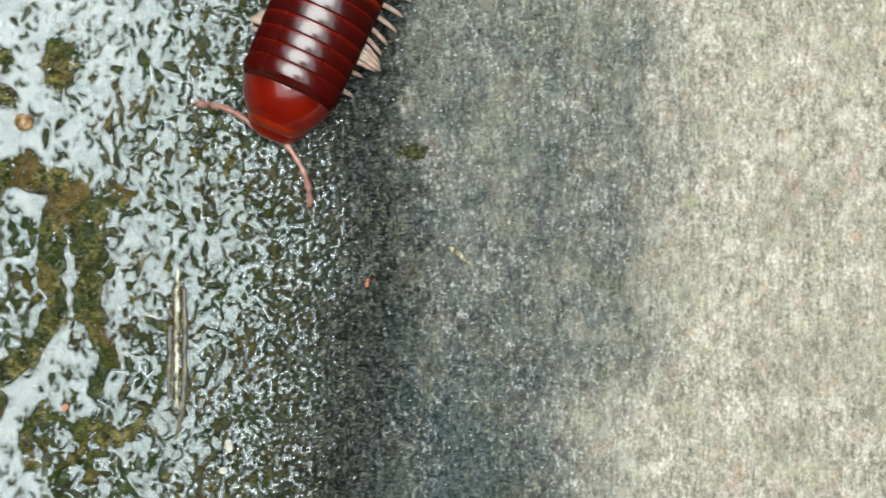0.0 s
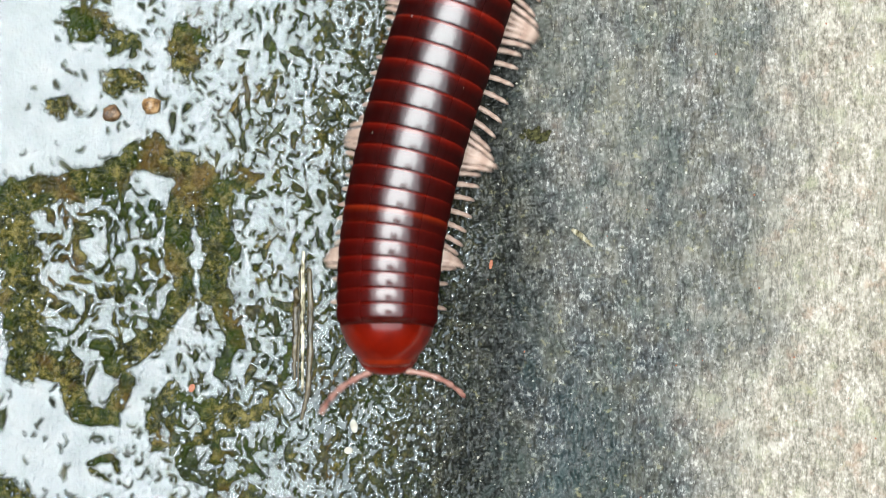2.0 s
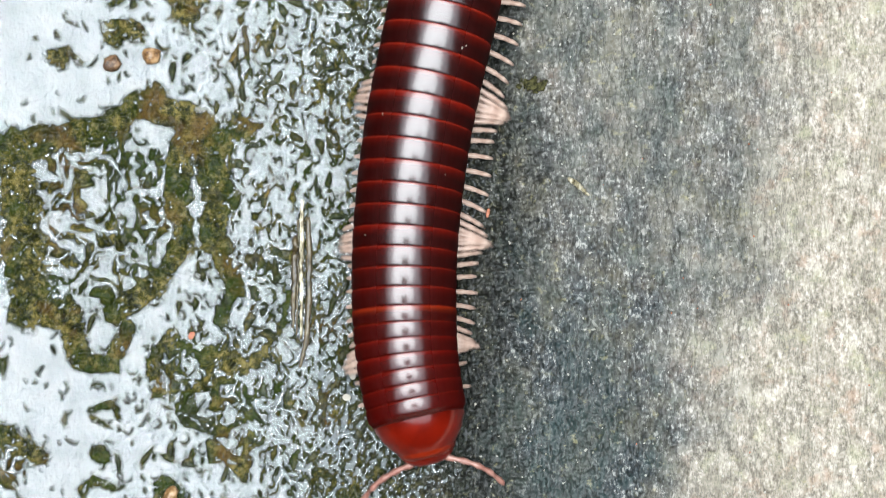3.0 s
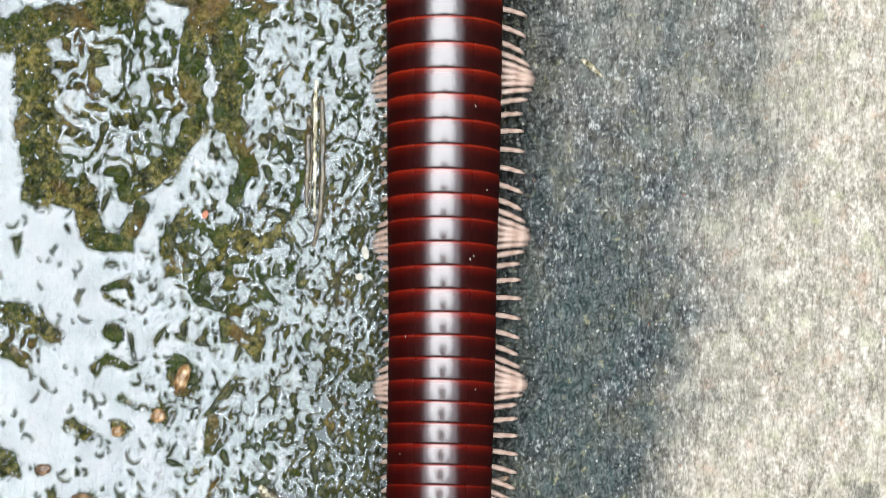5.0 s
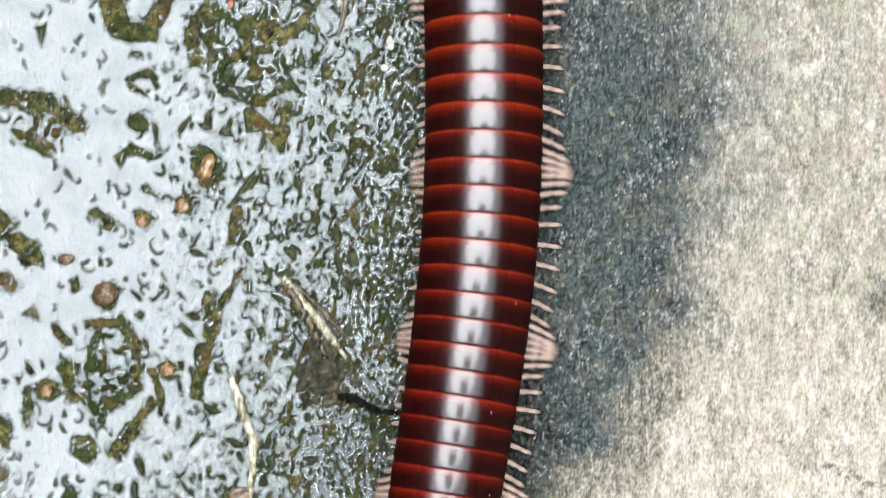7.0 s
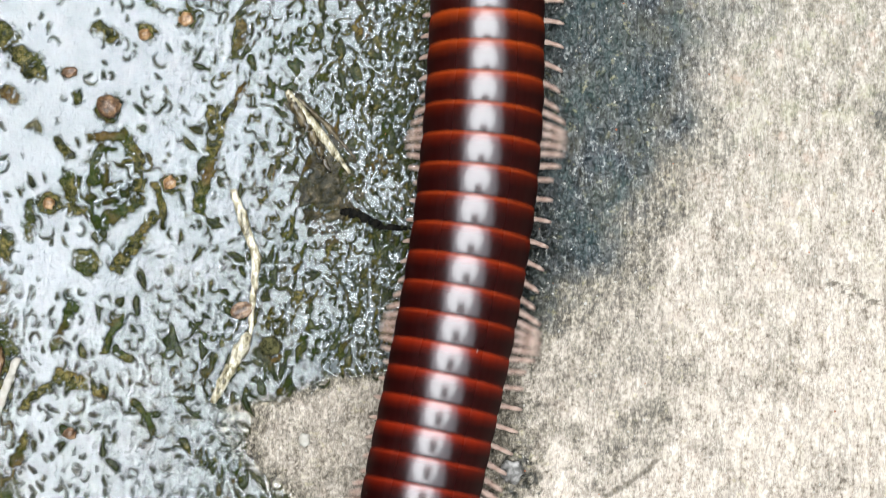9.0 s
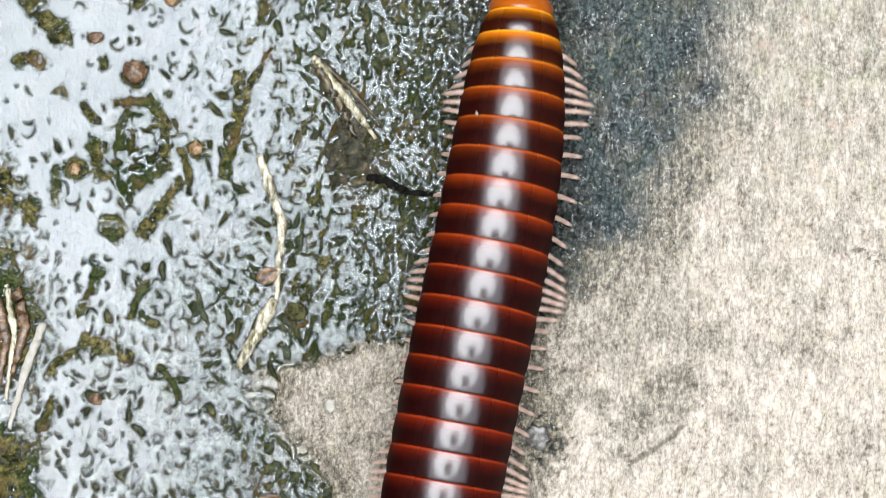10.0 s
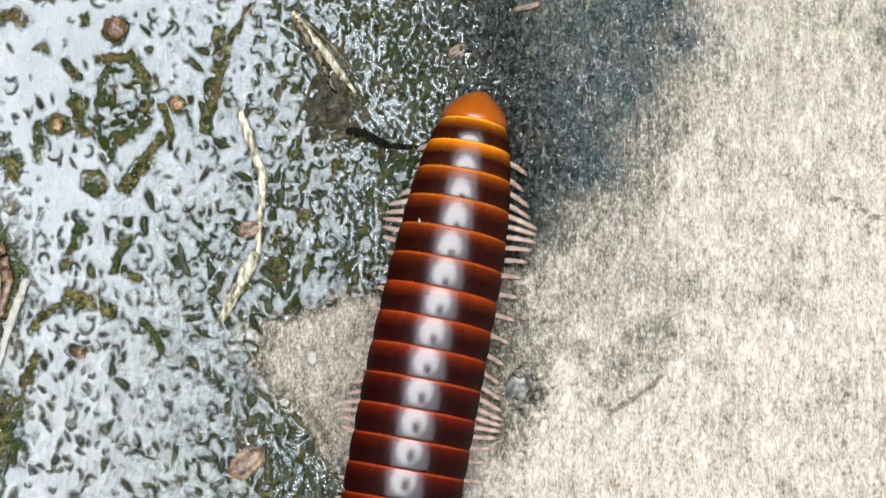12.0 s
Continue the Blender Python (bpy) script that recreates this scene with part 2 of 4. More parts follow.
M_RED = plain("red_flake", [(0.3, (0.189, 0.0504, 0.021)), (0.7, (0.2604, 0.105, 0.0546))], 1500, 0.6, 0.4)
M_CLOD = plain("dark_soil", [(0.35, (0.006, 0.007, 0.003)), (0.65, (0.070, 0.066, 0.026))], 2500, 0.9, 0.0, 0.0001)
M_STONE = plain("grey_stone", [(0.35, (0.05, 0.047, 0.042)), (0.5, (0.13, 0.125, 0.115)), (0.65, (0.30, 0.29, 0.27))], 1400, 0.7, 0.1, 0.0001)
M_ADDED_WALL = plain("added_wall_dark", [(0.3, (0.015, 0.018, 0.014)), (0.7, (0.030, 0.034, 0.027))], 6, 0.9, 0.0, 0.002)


def mesh_from(name, verts, faces, smooth=True):
    me = bpy.data.meshes.new(name)
    me.from_pydata(verts, [], faces)
    if smooth:
        me.polygons.foreach_set("use_smooth", [True] * len(me.polygons))
    me.update()
    return me


def part(name, me, material, parent=None, label=""):
    ob = new(name, me)
    if not me.materials:
        me.materials.append(material)
    ob.parent = parent
    return tagged(ob, label)


def attribute(me, name, values):
    me.attributes.new(name, "FLOAT", "POINT").data.foreach_set("value", np.asarray(values, dtype=np.float32).ravel())


# ---- ground: one sheet of old cement, flooded along one side ----
rng = np.random.default_rng(7)


def lattice(seed):
    r = np.random.default_rng(seed)
    a = r.uniform(0, 2 * np.pi, (256, 256))
    return np.cos(a), np.sin(a)


def perlin(x, y, seed):
    gx, gy = lattice(seed)
    xi, yi = np.floor(x).astype(int), np.floor(y).astype(int)
    u, v = x - xi, y - yi
    fu, fv = u * u * u * (u * (u * 6 - 15) + 10), v * v * v * (v * (v * 6 - 15) + 10)

    def corner(i, j):
        a, b = (xi + i) & 255, (yi + j) & 255
        return gx[a, b] * (u - i) + gy[a, b] * (v - j)
    top = corner(0, 0) + fu * (corner(1, 0) - corner(0, 0))
    low = corner(0, 1) + fu * (corner(1, 1) - corner(0, 1))
    return 1.5 * (top + fv * (low - top))


def fbm(x, y, seed, octaves=3, gain=0.5):
    s, a = 0.0, 1.0
    for i in range(octaves):
        s = s + a * perlin(x * 2 ** i, y * 2 ** i, seed + i)
        a *= gain
    return s


def ramp01(v, a, b):
    f = np.clip((v - a) / (b - a), 0, 1)
    return f * f * (3 - 2 * f)


# ridges of algae, as strokes from one end to the other with their half width (mm)
ISLAND_RIM = [(-32.0, 17.4, -27.2, 18.7, 1.36), (-27.2, 18.7, -22.0, 19.7, 1.04), (-22.0, 20.2, -19.2, 21.6, 0.96), (-19.4, 21.1, -17.1, 20.3, 1.12), (-17.1, 20.0, -14.8, 18.3, 1.36),
              (-15.5, 18.1, -14.6, 14.5, 1.28), (-14.7, 14.5, -15.1, 11.3, 0.96), (-15.1, 11.3, -13.6, 8.1, 0.80), (-13.6, 8.1, -14.6, 6.2, 0.52), (-17.3, 19.3, -17.7, 13.7, 0.80),
              (-17.5, 13.7, -17.0, 11.7, 0.52), (-17.0, 11.7, -18.9, 8.8, 0.60), (-18.9, 8.8, -22.3, 6.4, 0.76), (-25.2, 6.4, -24.7, 3.4, 0.96), (-24.7, 3.0, -22.3, 2.9, 0.68),
              (-22.2, 3.2, -21.2, 5.6, 0.68), (-29.0, 16.6, -28.6, 11.4, 1.28), (-28.6, 11.4, -28.1, 7.0, 1.60), (-27.9, 6.6, -25.3, 6.4, 0.96)]
SWIRL = [(-18.0, 4.8, -19.5, 2.8, 0.56), (-19.5, 2.8, -19.3, 0.8, 0.52), (-18.4, 4.3, -15.3, 3.8, 0.44), (-15.3, 3.8, -12.9, 2.8, 0.32), (-16.4, 1.2, -14.0, 1.6, 0.36),
         (-17.7, 0.0, -16.4, -0.4, 0.28), (-16.5, -1.2, -14.5, -1.8, 0.48), (-14.5, -1.8, -12.5, -0.8, 0.32), (-13.2, 2.4, -11.7, 3.6, 0.44), (-11.7, 3.6, -10.5, 5.6, 0.32),
         (-10.5, 5.6, -9.7, 8.0, 0.24), (-15.3, -2.8, -13.3, -4.7, 0.52), (-13.2, -4.7, -12.5, -2.4, 0.40)]
MATS = [(-32.5, -1.6, -29.3, -2.2, 0.80), (-29.3, -2.3, -27.4, -3.6, 0.68), (-30.9, -4.3, -29.7, -5.6, 0.40), (-31.7, -11.9, -30.7, -13.2, 0.60), (-24.6, -6.0, -23.7, -5.2, 0.36),
        (-23.7, -5.2, -22.3, -5.9, 0.32), (-23.7, -0.4, -22.3, 0.2, 0.28), (-22.3, 0.2, -21.7, -0.8, 0.24), (-23.7, -0.8, -22.7, -1.4, 0.24), (-23.5, -3.2, -22.9, -3.6, 0.48),
        (-18.6, -5.9, -18.0, -7.3, 0.96), (-20.0, -9.2, -19.7, -9.2, 0.76), (-22.9, -10.3, -22.7, -10.3, 0.56), (-26.1, -9.9, -25.3, -10.5, 0.52), (-22.4, -8.1, -22.3, -8.1, 0.36)]
HOOPS = [(-33.8, -9.6, -32.4, -10.9, 0.68), (-32.4, -11.4, -30.6, -12.1, 0.44), (-30.6, -12.1, -30.1, -13.4, 0.28), (-33.8, -14.7, -32.0, -14.7, 0.44), (-26.6, -17.7, -24.4, -17.4, 0.36),
         (-24.4, -17.4, -23.2, -19.3, 0.48), (-23.2, -19.3, -23.1, -21.9, 0.40), (-23.1, -22.1, -25.9, -23.7, 0.48), (-25.9, -23.7, -27.9, -22.8, 0.36), (-27.9, -22.8, -28.3, -20.5, 0.44),
         (-25.9, -18.1, -26.6, -20.9, 0.28), (-29.0, -17.9, -28.1, -19.0, 0.36), (-30.6, -22.6, -30.9, -24.4, 0.40), (-29.6, -22.3, -29.5, -22.3, 0.68), (-27.5, -26.0, -26.5, -25.8, 0.36),
         (-26.3, -26.0, -26.3, -27.0, 0.32), (-27.5, -26.6, -26.7, -27.2, 0.32)]
STREAKS = [(-18.0, -15.6, -18.4, -19.1, 0.44), (-18.3, -19.2, -19.0, -22.7, 0.44), (-16.8, -15.5, -18.0, -17.8, 0.28), (-15.9, -14.0, -17.1, -16.2, 0.28), (-21.0, -20.8, -20.9, -20.8, 0.72),
           (-22.0, -20.8, -21.5, -23.9, 0.28), (-24.8, -26.6, -23.2, -24.8, 0.60), (-23.2, -24.8, -22.4, -23.2, 0.40), (-27.8, -29.6, -29.0, -32.4, 0.36), (-28.7, -34.5, -26.9, -34.8, 0.56),
           (-29.4, -34.9, -31.3, -36.7, 0.32), (-24.6, -30.3, -25.5, -32.8, 0.28), (-24.7, -32.7, -23.8, -33.2, 0.32), (-26.0, -35.4, -25.7, -35.6, 0.48), (-16.2, -9.6, -16.5, -11.6, 0.40),
           (-23.4, -36.3, -22.2, -38.2, 0.28), (-31.0, -38.7, -31.7, -40.7, 0.40)]
# wet hollows inside them, veined with algae: x, y, half width, half length
HOLLOWS = [(-22.6, 12.8, 6.6, 6.8), (-15.6, 1.2, 3.4, 2.8), (-25.6, -20.6, 2.2, 2.6), (-30.3, -3.9, 1.9, 1.5), (-26.9, -26.4, 0.8, 0.8)]
# dirt-filled cracks in the dry cement, as strokes
CRACKS = [(13.5, -39.9, 11.6, -41.5, 0.14), (11.6, -41.5, 9.6, -42.7, 0.17), (25.3, -27.4, 28.4, -28.6, 0.12), (28.4, -28.6, 33.0, -29.4, 0.10)]
# plain mats: x, y, half width, half length
PATCHES = [(-35.4, -32.6, 4.0, 5.6), (-23.9, 30.5, 1.9, 1.6), (-16.7, 28.5, 1.4, 2.3), (-34.5, -43.6, 3.0, 3.6), (-35.2, -24.0, 1.8, 2.6), (-21.5, 29.1, 1.5, 1.0),
           (-21.5, 26.3, 1.6, 1.1), (-25.7, 24.5, 1.4, 0.7), (-13.0, 19.5, 1.3, 1.2), (-25.3, -15.5, 1.0, 1.0), (-32.7, -25.4, 0.9, 1.3), (-27.6, -14.8, 0.5, 0.6)]
WATER_LEVEL = 0.30


def blobs(x, y, rows):
    """Smallest scaled distance to any of the ellipses: 1 on the outline."""
    d = np.full(x.shape, 9.0)
    for cx, cy, a, b in rows:
        d = np.minimum(d, np.hypot((x - cx) / a, (y - cy) / b))
    return d


def ridges(x, y, rows):
    """Smallest scaled distance to any of the strokes: 1 on the outline."""
    d = np.full(x.shape, 9.0)
    for x0, y0, x1, y1, w in rows:
        dx, dy = x1 - x0, y1 - y0
        f = np.clip(((x - x0) * dx + (y - y0) * dy) / (dx * dx + dy * dy), 0, 1)
        d = np.minimum(d, np.hypot(x - x0 - f * dx, y - y0 - f * dy) / w)
    return d


def spot(x, y, cx, cy, a, b, turn=0.0):
    c, n = math.cos(radians(turn)), math.sin(radians(turn))
    return np.hypot(((x - cx) * c + (y - cy) * n) / a, ((y - cy) * c - (x - cx) * n) / b)


def ground_shape(x, y):
    """Height in mm, and the masks, at points given in mm."""
    wx, wy = x + 0.9 * fbm(x / 2.4, y / 2.4, 11, 3), y + 0.9 * fbm(x / 2.4 + 50, y / 2.4, 21, 3)
    fine = fbm(wx / 0.8, wy / 0.95, 91, 3, 0.6)
    ragged = fbm(x / 0.34, y / 0.38, 171, 2, 0.6)
    # where the cement has dried, with a few stains and darker spots
    edge = np.interp(y, [-60, -50, -44, -40, -36.5, -34.5, -33, -31, -29, -24, -18, -10, 0, 10, 32], [-5, -7.5, -11, -14, -15.5, -8, 1, 6.5, 8.3, 12.2, 16, 17.3, 19, 22, 24])
    soft = np.interp(y, [-37, -31, -18, -8, 5, 30], [4.0, 8.0, 7.0, 7.0, 12.0, 15.0])
    wob = (0.9 + 0.16 * soft) * fbm(x / 5, y / 6, 31, 5, 0.62)
    dry = ramp01(x - edge + wob, -soft / 2, soft / 2)
    part_dry = 0.33 * ramp01(x + wob, 3, 10) * ramp01(y + 1.5 * wob, 2, 18)
    dry = np.maximum(dry, part_dry * (0.75 + 0.5 * fbm(x / 3, y / 4, 33, 4, 0.6)))
    stain_dark = 0.24 * (1 - ramp01(spot(x, y, 11.6, -38.6, 4.2, 1.7, 40) + 0.5 * fine, 0.6, 1.3)) + 0.42 * (1 - ramp01(spot(x, y, 3.9, -41.2, 1.3, 1.6) + 0.4 * fine, 0.6, 1.3))
    # the spot at 2.4, -38.5 runs darker along the body's path
    stain_dark = stain_dark + 0.5 * (1 - ramp01(spot(x, y, 29.5, -15.6, 1.5, 1.8) + 0.4 * fine, 0.6, 1.2)) + 0.09 * ramp01(fbm(x / 4, y / 4, 36, 4, 0.6), 0.1, 0.6) + 0.45 * (1 - ramp01(spot(x, y, 2.4, -38.5, 2.6, 7.5) + 0.5 * fine, 0.5, 1.2)) + 0.12 * (1 - ramp01(spot(x, y, -10.5, -38.5, 6.5, 6.5), 0.7, 1.1))
    stain_dark = stain_dark + 0.16 * (1 - ramp01(spot(x, y, 9.5, -32.5, 6.5, 6.5) + 0.5 * fbm(x / 3, y / 3, 38, 3), 0.4, 1.1))
    dry = dry * (1 - np.clip(stain_dark, 0, 0.8))
    # how far the flooding and the slime reach
    shore = -9.0 + 1.4 * fbm(y / 9, x * 0 + 3.3, 41, 2) + np.interp(y, [-50, -38, -30, -20, 0, 12, 40], [1, 0, -1, 0, 0, 1.6, 2.2])
    d = x - shore
    wet = (1 - ramp01(d + 1.4 * fbm(x / 3, y / 3, 51, 3), 8.0, 14.0)) * (1 - ramp01(dry, 0.15, 0.6))
    bed = np.interp(d, [-30, -8, -3, 2, 6, 10, 60], [-0.12, 0.0, 0.07, 0.20, 0.31, 0.41, 0.42])
    amp = np.interp(d, [-14, -7, -2, 3, 8, 13, 18], [0.03, 0.09, 0.18, 0.22, 0.20, 0.17, 0.04])
    lower = ramp01(-y, 14, 26) * ramp01(d, -20, -12) * (1 - ramp01(d, -3, 2))
    amp, bed = amp + 0.07 * lower, bed + 0.05 * lower
    bed = bed + 0.02 * ramp01(-y, 10, 20) * (1 - ramp01(-y, 28, 36)) * ramp01(d, -8, -2) * (1 - ramp01(d, 4, 8))
    g = bed + amp * ((1 - 0.65 * ramp01(d, -7, 2)) * fbm(wx / 0.5, wy / 1.3, 61, 3, 0.65) + (0.4 + 0.3 * ramp01(d, 4, 9)) * perlin((x + 0.12 * fine) / 0.25, (y + 0.2 * fine) / 0.85, 71))
    g = g + (0.5 + 0.8 * ramp01(d, -7, 2)) * amp * ragged
    # stringy growth that runs along the shore
    u, v = (0.93 * x - 0.36 * y) / 1.0, (0.36 * x + 0.93 * y) / 3.0
    low = np.interp(y, [-50, -30, -12, 0, 40], [0.17, 0.07, 0.03, 0.03, 0.03])
    streak = (1 - ramp01(dry, 0.03, 0.2)) * ramp01(fbm(2.1 * u + 0.5 * fine, 1.4 * v, 121, 3, 0.6) + low, 0.40, 0.54) * ramp01(d, -16 - 9 * ramp01(-y, 24, 36), -5) * (1 - ramp01(d, 4, 9))
    g = g + streak * (0.30 + 0.12 * fine)
    bx, by = 0.7 * x + 0.3 * wx + 0.08 * fine, 0.7 * y + 0.3 * wy
    vein = fbm(wx / 0.8, wy / 1.1, 131, 3, 0.6)
    hollow = 1 - ramp01(blobs(bx, by, HOLLOWS), 0.9, 1.05)
    g = g + hollow * (WATER_LEVEL - 0.03 + 0.42 * vein - g)
    rim = 1 - ramp01(ridges(bx, by, ISLAND_RIM) + 0.22 * fine + 0.15 * vein + 0.16 * ragged, 0.85, 1.12)
    g = g + rim * (0.42 + 0.13 * fine + 0.13 * ragged - g)
    rim2 = 1 - ramp01(ridges(bx, by, SWIRL + MATS + HOOPS + STREAKS) + 0.45 * fine + 0.2 * vein + 0.4 * ragged, 0.9, 1.2)
    g = g + rim2 * (0.40 + 0.13 * fine + 0.13 * ragged - g)
    rim3 = 1 - ramp01(blobs(bx, by, PATCHES) + 0.3 * fine + 0.3 * vein + 0.25 * ragged, 0.8, 1.05)
    g = g + rim3 * (0.42 + 0.15 * fine + 0.12 * ragged - g)
    rim = np.maximum(rim, hollow * ramp01(vein, 0.05, 0.3))
    mat = np.maximum(np.maximum(np.maximum(rim, rim2), rim3), streak) * ramp01(g, 0.23, 0.34)
    g = g + mat * (0.012 * perlin(x / 0.24, y / 0.28, 151) + 0.035 * perlin(x / 0.8, y / 0.9, 161))
    # the cement's own grain
    g = g + (1 - wet) * ((0.05 + 0.08 * (1 - dry)) * fbm(x / 0.30, y / 0.9, 101, 3, 0.6) + 0.05 * fbm(x / 6, y / 6, 111, 3))
    soil = 0.9 * (1 - ramp01(spot(x, y, -10.0, -21.0, 2.9, 3.6) + 0.55 * fine, 0.5, 0.9)) + 0.9 * (1 - ramp01(spot(x, y, -11.6, -16.2, 1.3, 2.6, 25) + 0.55 * fine, 0.5, 0.9)) + 0.85 * (1 - ramp01(spot(x, y, 7.5, 22.4, 0.9, 0.6) + 0.5 * fine, 0.5, 1.1))
    soil = soil + 0.6 * (1 - ramp01(ridges(x + 0.5 * fine, y + 0.3 * fine, CRACKS) + 0.5 * fine, 0.6, 1.6))
    mud = np.clip(soil, 0, 1) * (x < 0)
    g = g + mud * (0.42 + 0.14 * fine - g)
    green = np.maximum(mat, ramp01(wet + 0.3 * fine, 0.05, 0.6) * ramp01(g + 0.1 * fine, 0.25, 0.35) * 0.92 * (1 - ramp01(dry, 0.05, 0.3)) * (1 - 0.85 * ramp01(d + 2 * fine, 5, 11)))
    far = ramp01(np.maximum(np.abs(x - 3) / 60, np.abs(y + 8) / 64), 1, 2)
    # dark slime band, stretched to stand for contact shade beside the body
    slick_shade = ramp01(d, 2, 7) * (1 - ramp01(d + 1.5 * fine, 12, 17)) * (1 - ramp01(dry, 0.1, 0.4))
    worn = ramp01(-y + 3 * fine, 4, 34)
    worn = worn + far * (0.5 - worn)
    wet, green, slick_shade, dry = wet * (1 - far), green * (1 - far), slick_shade * (1 - far), dry + far * (0.55 - dry)
    return g * (1 - far) + 0.4 * far, wet, dry, np.clip(green, 0, 1), np.clip(soil, 0, 1), d, np.clip(np.maximum(mat, soil), 0, 1), slick_shade, worn


def lines(a, mid, b, step, wide, reach):
    """Fine lines from a to mid, coarser ones to b, then ever wider ones out to reach."""
    fine = list(np.arange(a, mid, step)) + list(np.arange(mid, b + wide / 2, wide))
    out, d = [], step
    while not out or out[-1] < reach:
        d *= 1.35
        out.append((out[-1] if out else 0) + d)
    return np.array([a - v for v in reversed(out)] + fine + [b + v for v in out])


def sheet(name, gx, gy, z, keep=None):
    ny, nx = z.shape
    co = np.empty((ny, nx, 3), np.float32)
    co[..., 0], co[..., 1], co[..., 2] = gx[None, :] * MM, gy[:, None] * MM, z * MM
    i = np.arange(ny * nx).reshape(ny, nx)
    quads = np.stack([i[:-1, :-1], i[:-1, 1:], i[1:, 1:], i[1:, :-1]], -1).reshape(-1, 4)
    co = co.reshape(-1, 3)
    used = None
    if keep is not None:
        quads = quads[keep.reshape(-1)[quads].all(1)]
        used = np.unique(quads)
        back = np.zeros(ny * nx, int)
        back[used] = np.arange(len(used))
        quads, co = back[quads], co[used]
    me = bpy.data.meshes.new(name)
    me.vertices.add(len(co))
    me.vertices.foreach_set("co", co.ravel())
    me.loops.add(quads.size)
    me.loops.foreach_set("vertex_index", quads.ravel().astype(np.int32))
    me.polygons.add(len(quads))
    me.polygons.foreach_set("loop_start", np.arange(0, quads.size, 4, dtype=np.int32))
    me.polygons.foreach_set("use_smooth", np.ones(len(quads), bool))
    me.update(calc_edges=True)
    return me, used


GX, GY = lines(-37, 3, 43, 0.082, 0.15, 1600), lines(-53, 36, 36, 0.085, 0.085, 1600)
XX, YY = np.meshgrid(GX, GY)
HEIGHT, WET, DRY, GREEN, SOIL, SHORE, DULL, SLICK_SHADE, WORN = ground_shape(XX, YY)


# darker shore green, with the dark of water edges painted in
DEEP_SHADE = GREEN * (1 - DULL) * (0.8 + 0.2 * ramp01(SHORE, -8, 0))


def pimples(count):
    """Small wet bumps that break the water film: crescents of slime, darkened for the film's bent edges, and upright
    flecks, thickest along the shore.
    """
    x = y = 0.0
    for _ in range(count):
        if rng.uniform() < 0.4:
            x, y = x + rng.normal() * 0.6, y + rng.normal() * 0.8
        else:
            x, y = rng.uniform(-36, 2), rng.uniform(-52, 35)
        if not (-36 < x < 2 and -52 < y < 35):
            continue
        i, j = np.searchsorted(GX, x), np.searchsorted(GY, y)
        d = SHORE[j, i]
        often = np.interp(d, [-24, -14, -8, -3, 4, 9], [0.03, 0.10, 0.34, 0.52, 0.44, 0.0]) + np.interp(y, [-34, -26, -14], [0.20, 0.05, 0.0]) * (d < -3)
        if rng.uniform() > often or WET[j, i] < 0.4 or DRY[j, i] > 0.3:
            x, y = rng.uniform(-36, 2), rng.uniform(-52, 35)
            continue
        n = 11
        sl = (slice(j - n, j + n), slice(i - n, i + n))
        px, py = XX[sl] - x, YY[sl] - y
        top = WATER_LEVEL + rng.uniform(0.05, 0.22)
        if rng.uniform() < 0.42:
            r, w = rng.uniform(0.14, 0.46), rng.uniform(0.06, 0.12)
            reach, mid = rng.uniform(0.7, 2.2), -0.9 + 1.2 * rng.normal()
            off = np.abs((np.arctan2(py, px) - mid + math.pi) % (2 * math.pi) - math.pi) / reach
            away = (np.hypot(px, 0.85 * py) - r * (1 + 0.15 * np.sin(3 * off + r * 40))) / w
            dome = np.clip(1 - away * away - off ** 3, 0, 1)
        else:
            a = rng.uniform(0.07, 0.17) if rng.uniform() < 0.82 else rng.uniform(0.18, 0.38)
            b, turn = min(0.85, a * rng.uniform(1.2, 3.4)), 0.25 + 0.5 * rng.normal()
            u, v = (px * math.cos(turn) + py * math.sin(turn)) / a, (py * math.cos(turn) - px * math.sin(turn)) / b
            way = np.arctan2(v, u)
            rough = 1 + 0.28 * np.sin(2 * way + rng.uniform(0, 6)) + 0.24 * np.sin(3 * way + rng.uniform(0, 6)) + 0.14 * np.sin(5 * way + rng.uniform(0, 6))
            dome = np.clip(1 - (u * u + v * v) * rough, 0, 1)
        up = (WATER_LEVEL - 0.12) + (top - WATER_LEVEL + 0.12) * dome
        lift = dome > 0.02
        HEIGHT[sl] = np.where(lift, np.maximum(HEIGHT[sl], up), HEIGHT[sl])
        GREEN[sl] = np.where(lift, np.maximum(GREEN[sl], ramp01(dome, 0.2, 0.5)), GREEN[sl])
        DEEP_SHADE[sl] = np.where(lift, np.maximum(DEEP_SHADE[sl], rng.uniform(0.55, 1.0) * (1 - DULL[sl])), DEEP_SHADE[sl])


pimples(17000)
# pale pool bed carrying the sky's sheen, faded at low y like the reflection
SILT_SHEEN = WET * (1 - ramp01(HEIGHT, WATER_LEVEL - 0.035, WATER_LEVEL + 0.01)) * (1 - GREEN) * np.interp(YY, [-42, -20], [0.45, 1.0]) * (1 - ramp01(DRY, 0.0, 0.03))
me, _ = sheet("ground", GX, GY, HEIGHT)
for name, values in (("wet", WET), ("dry", DRY), ("mat", GREEN), ("silt_sheen", SILT_SHEEN), ("soil", SOIL), ("dull", DULL), ("slick_shade", SLICK_SHADE), ("worn", WORN), ("deep_shade", DEEP_SHADE)):
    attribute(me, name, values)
me.materials.append(M_GROUND)
tagged(new("ground", me), "weathered cement slab, flooded and slimy on one side, damp to dry on the other", "ground", kind="structure")

# the film of water: level, drawn up where it meets the mats
gap = WATER_LEVEL - HEIGHT
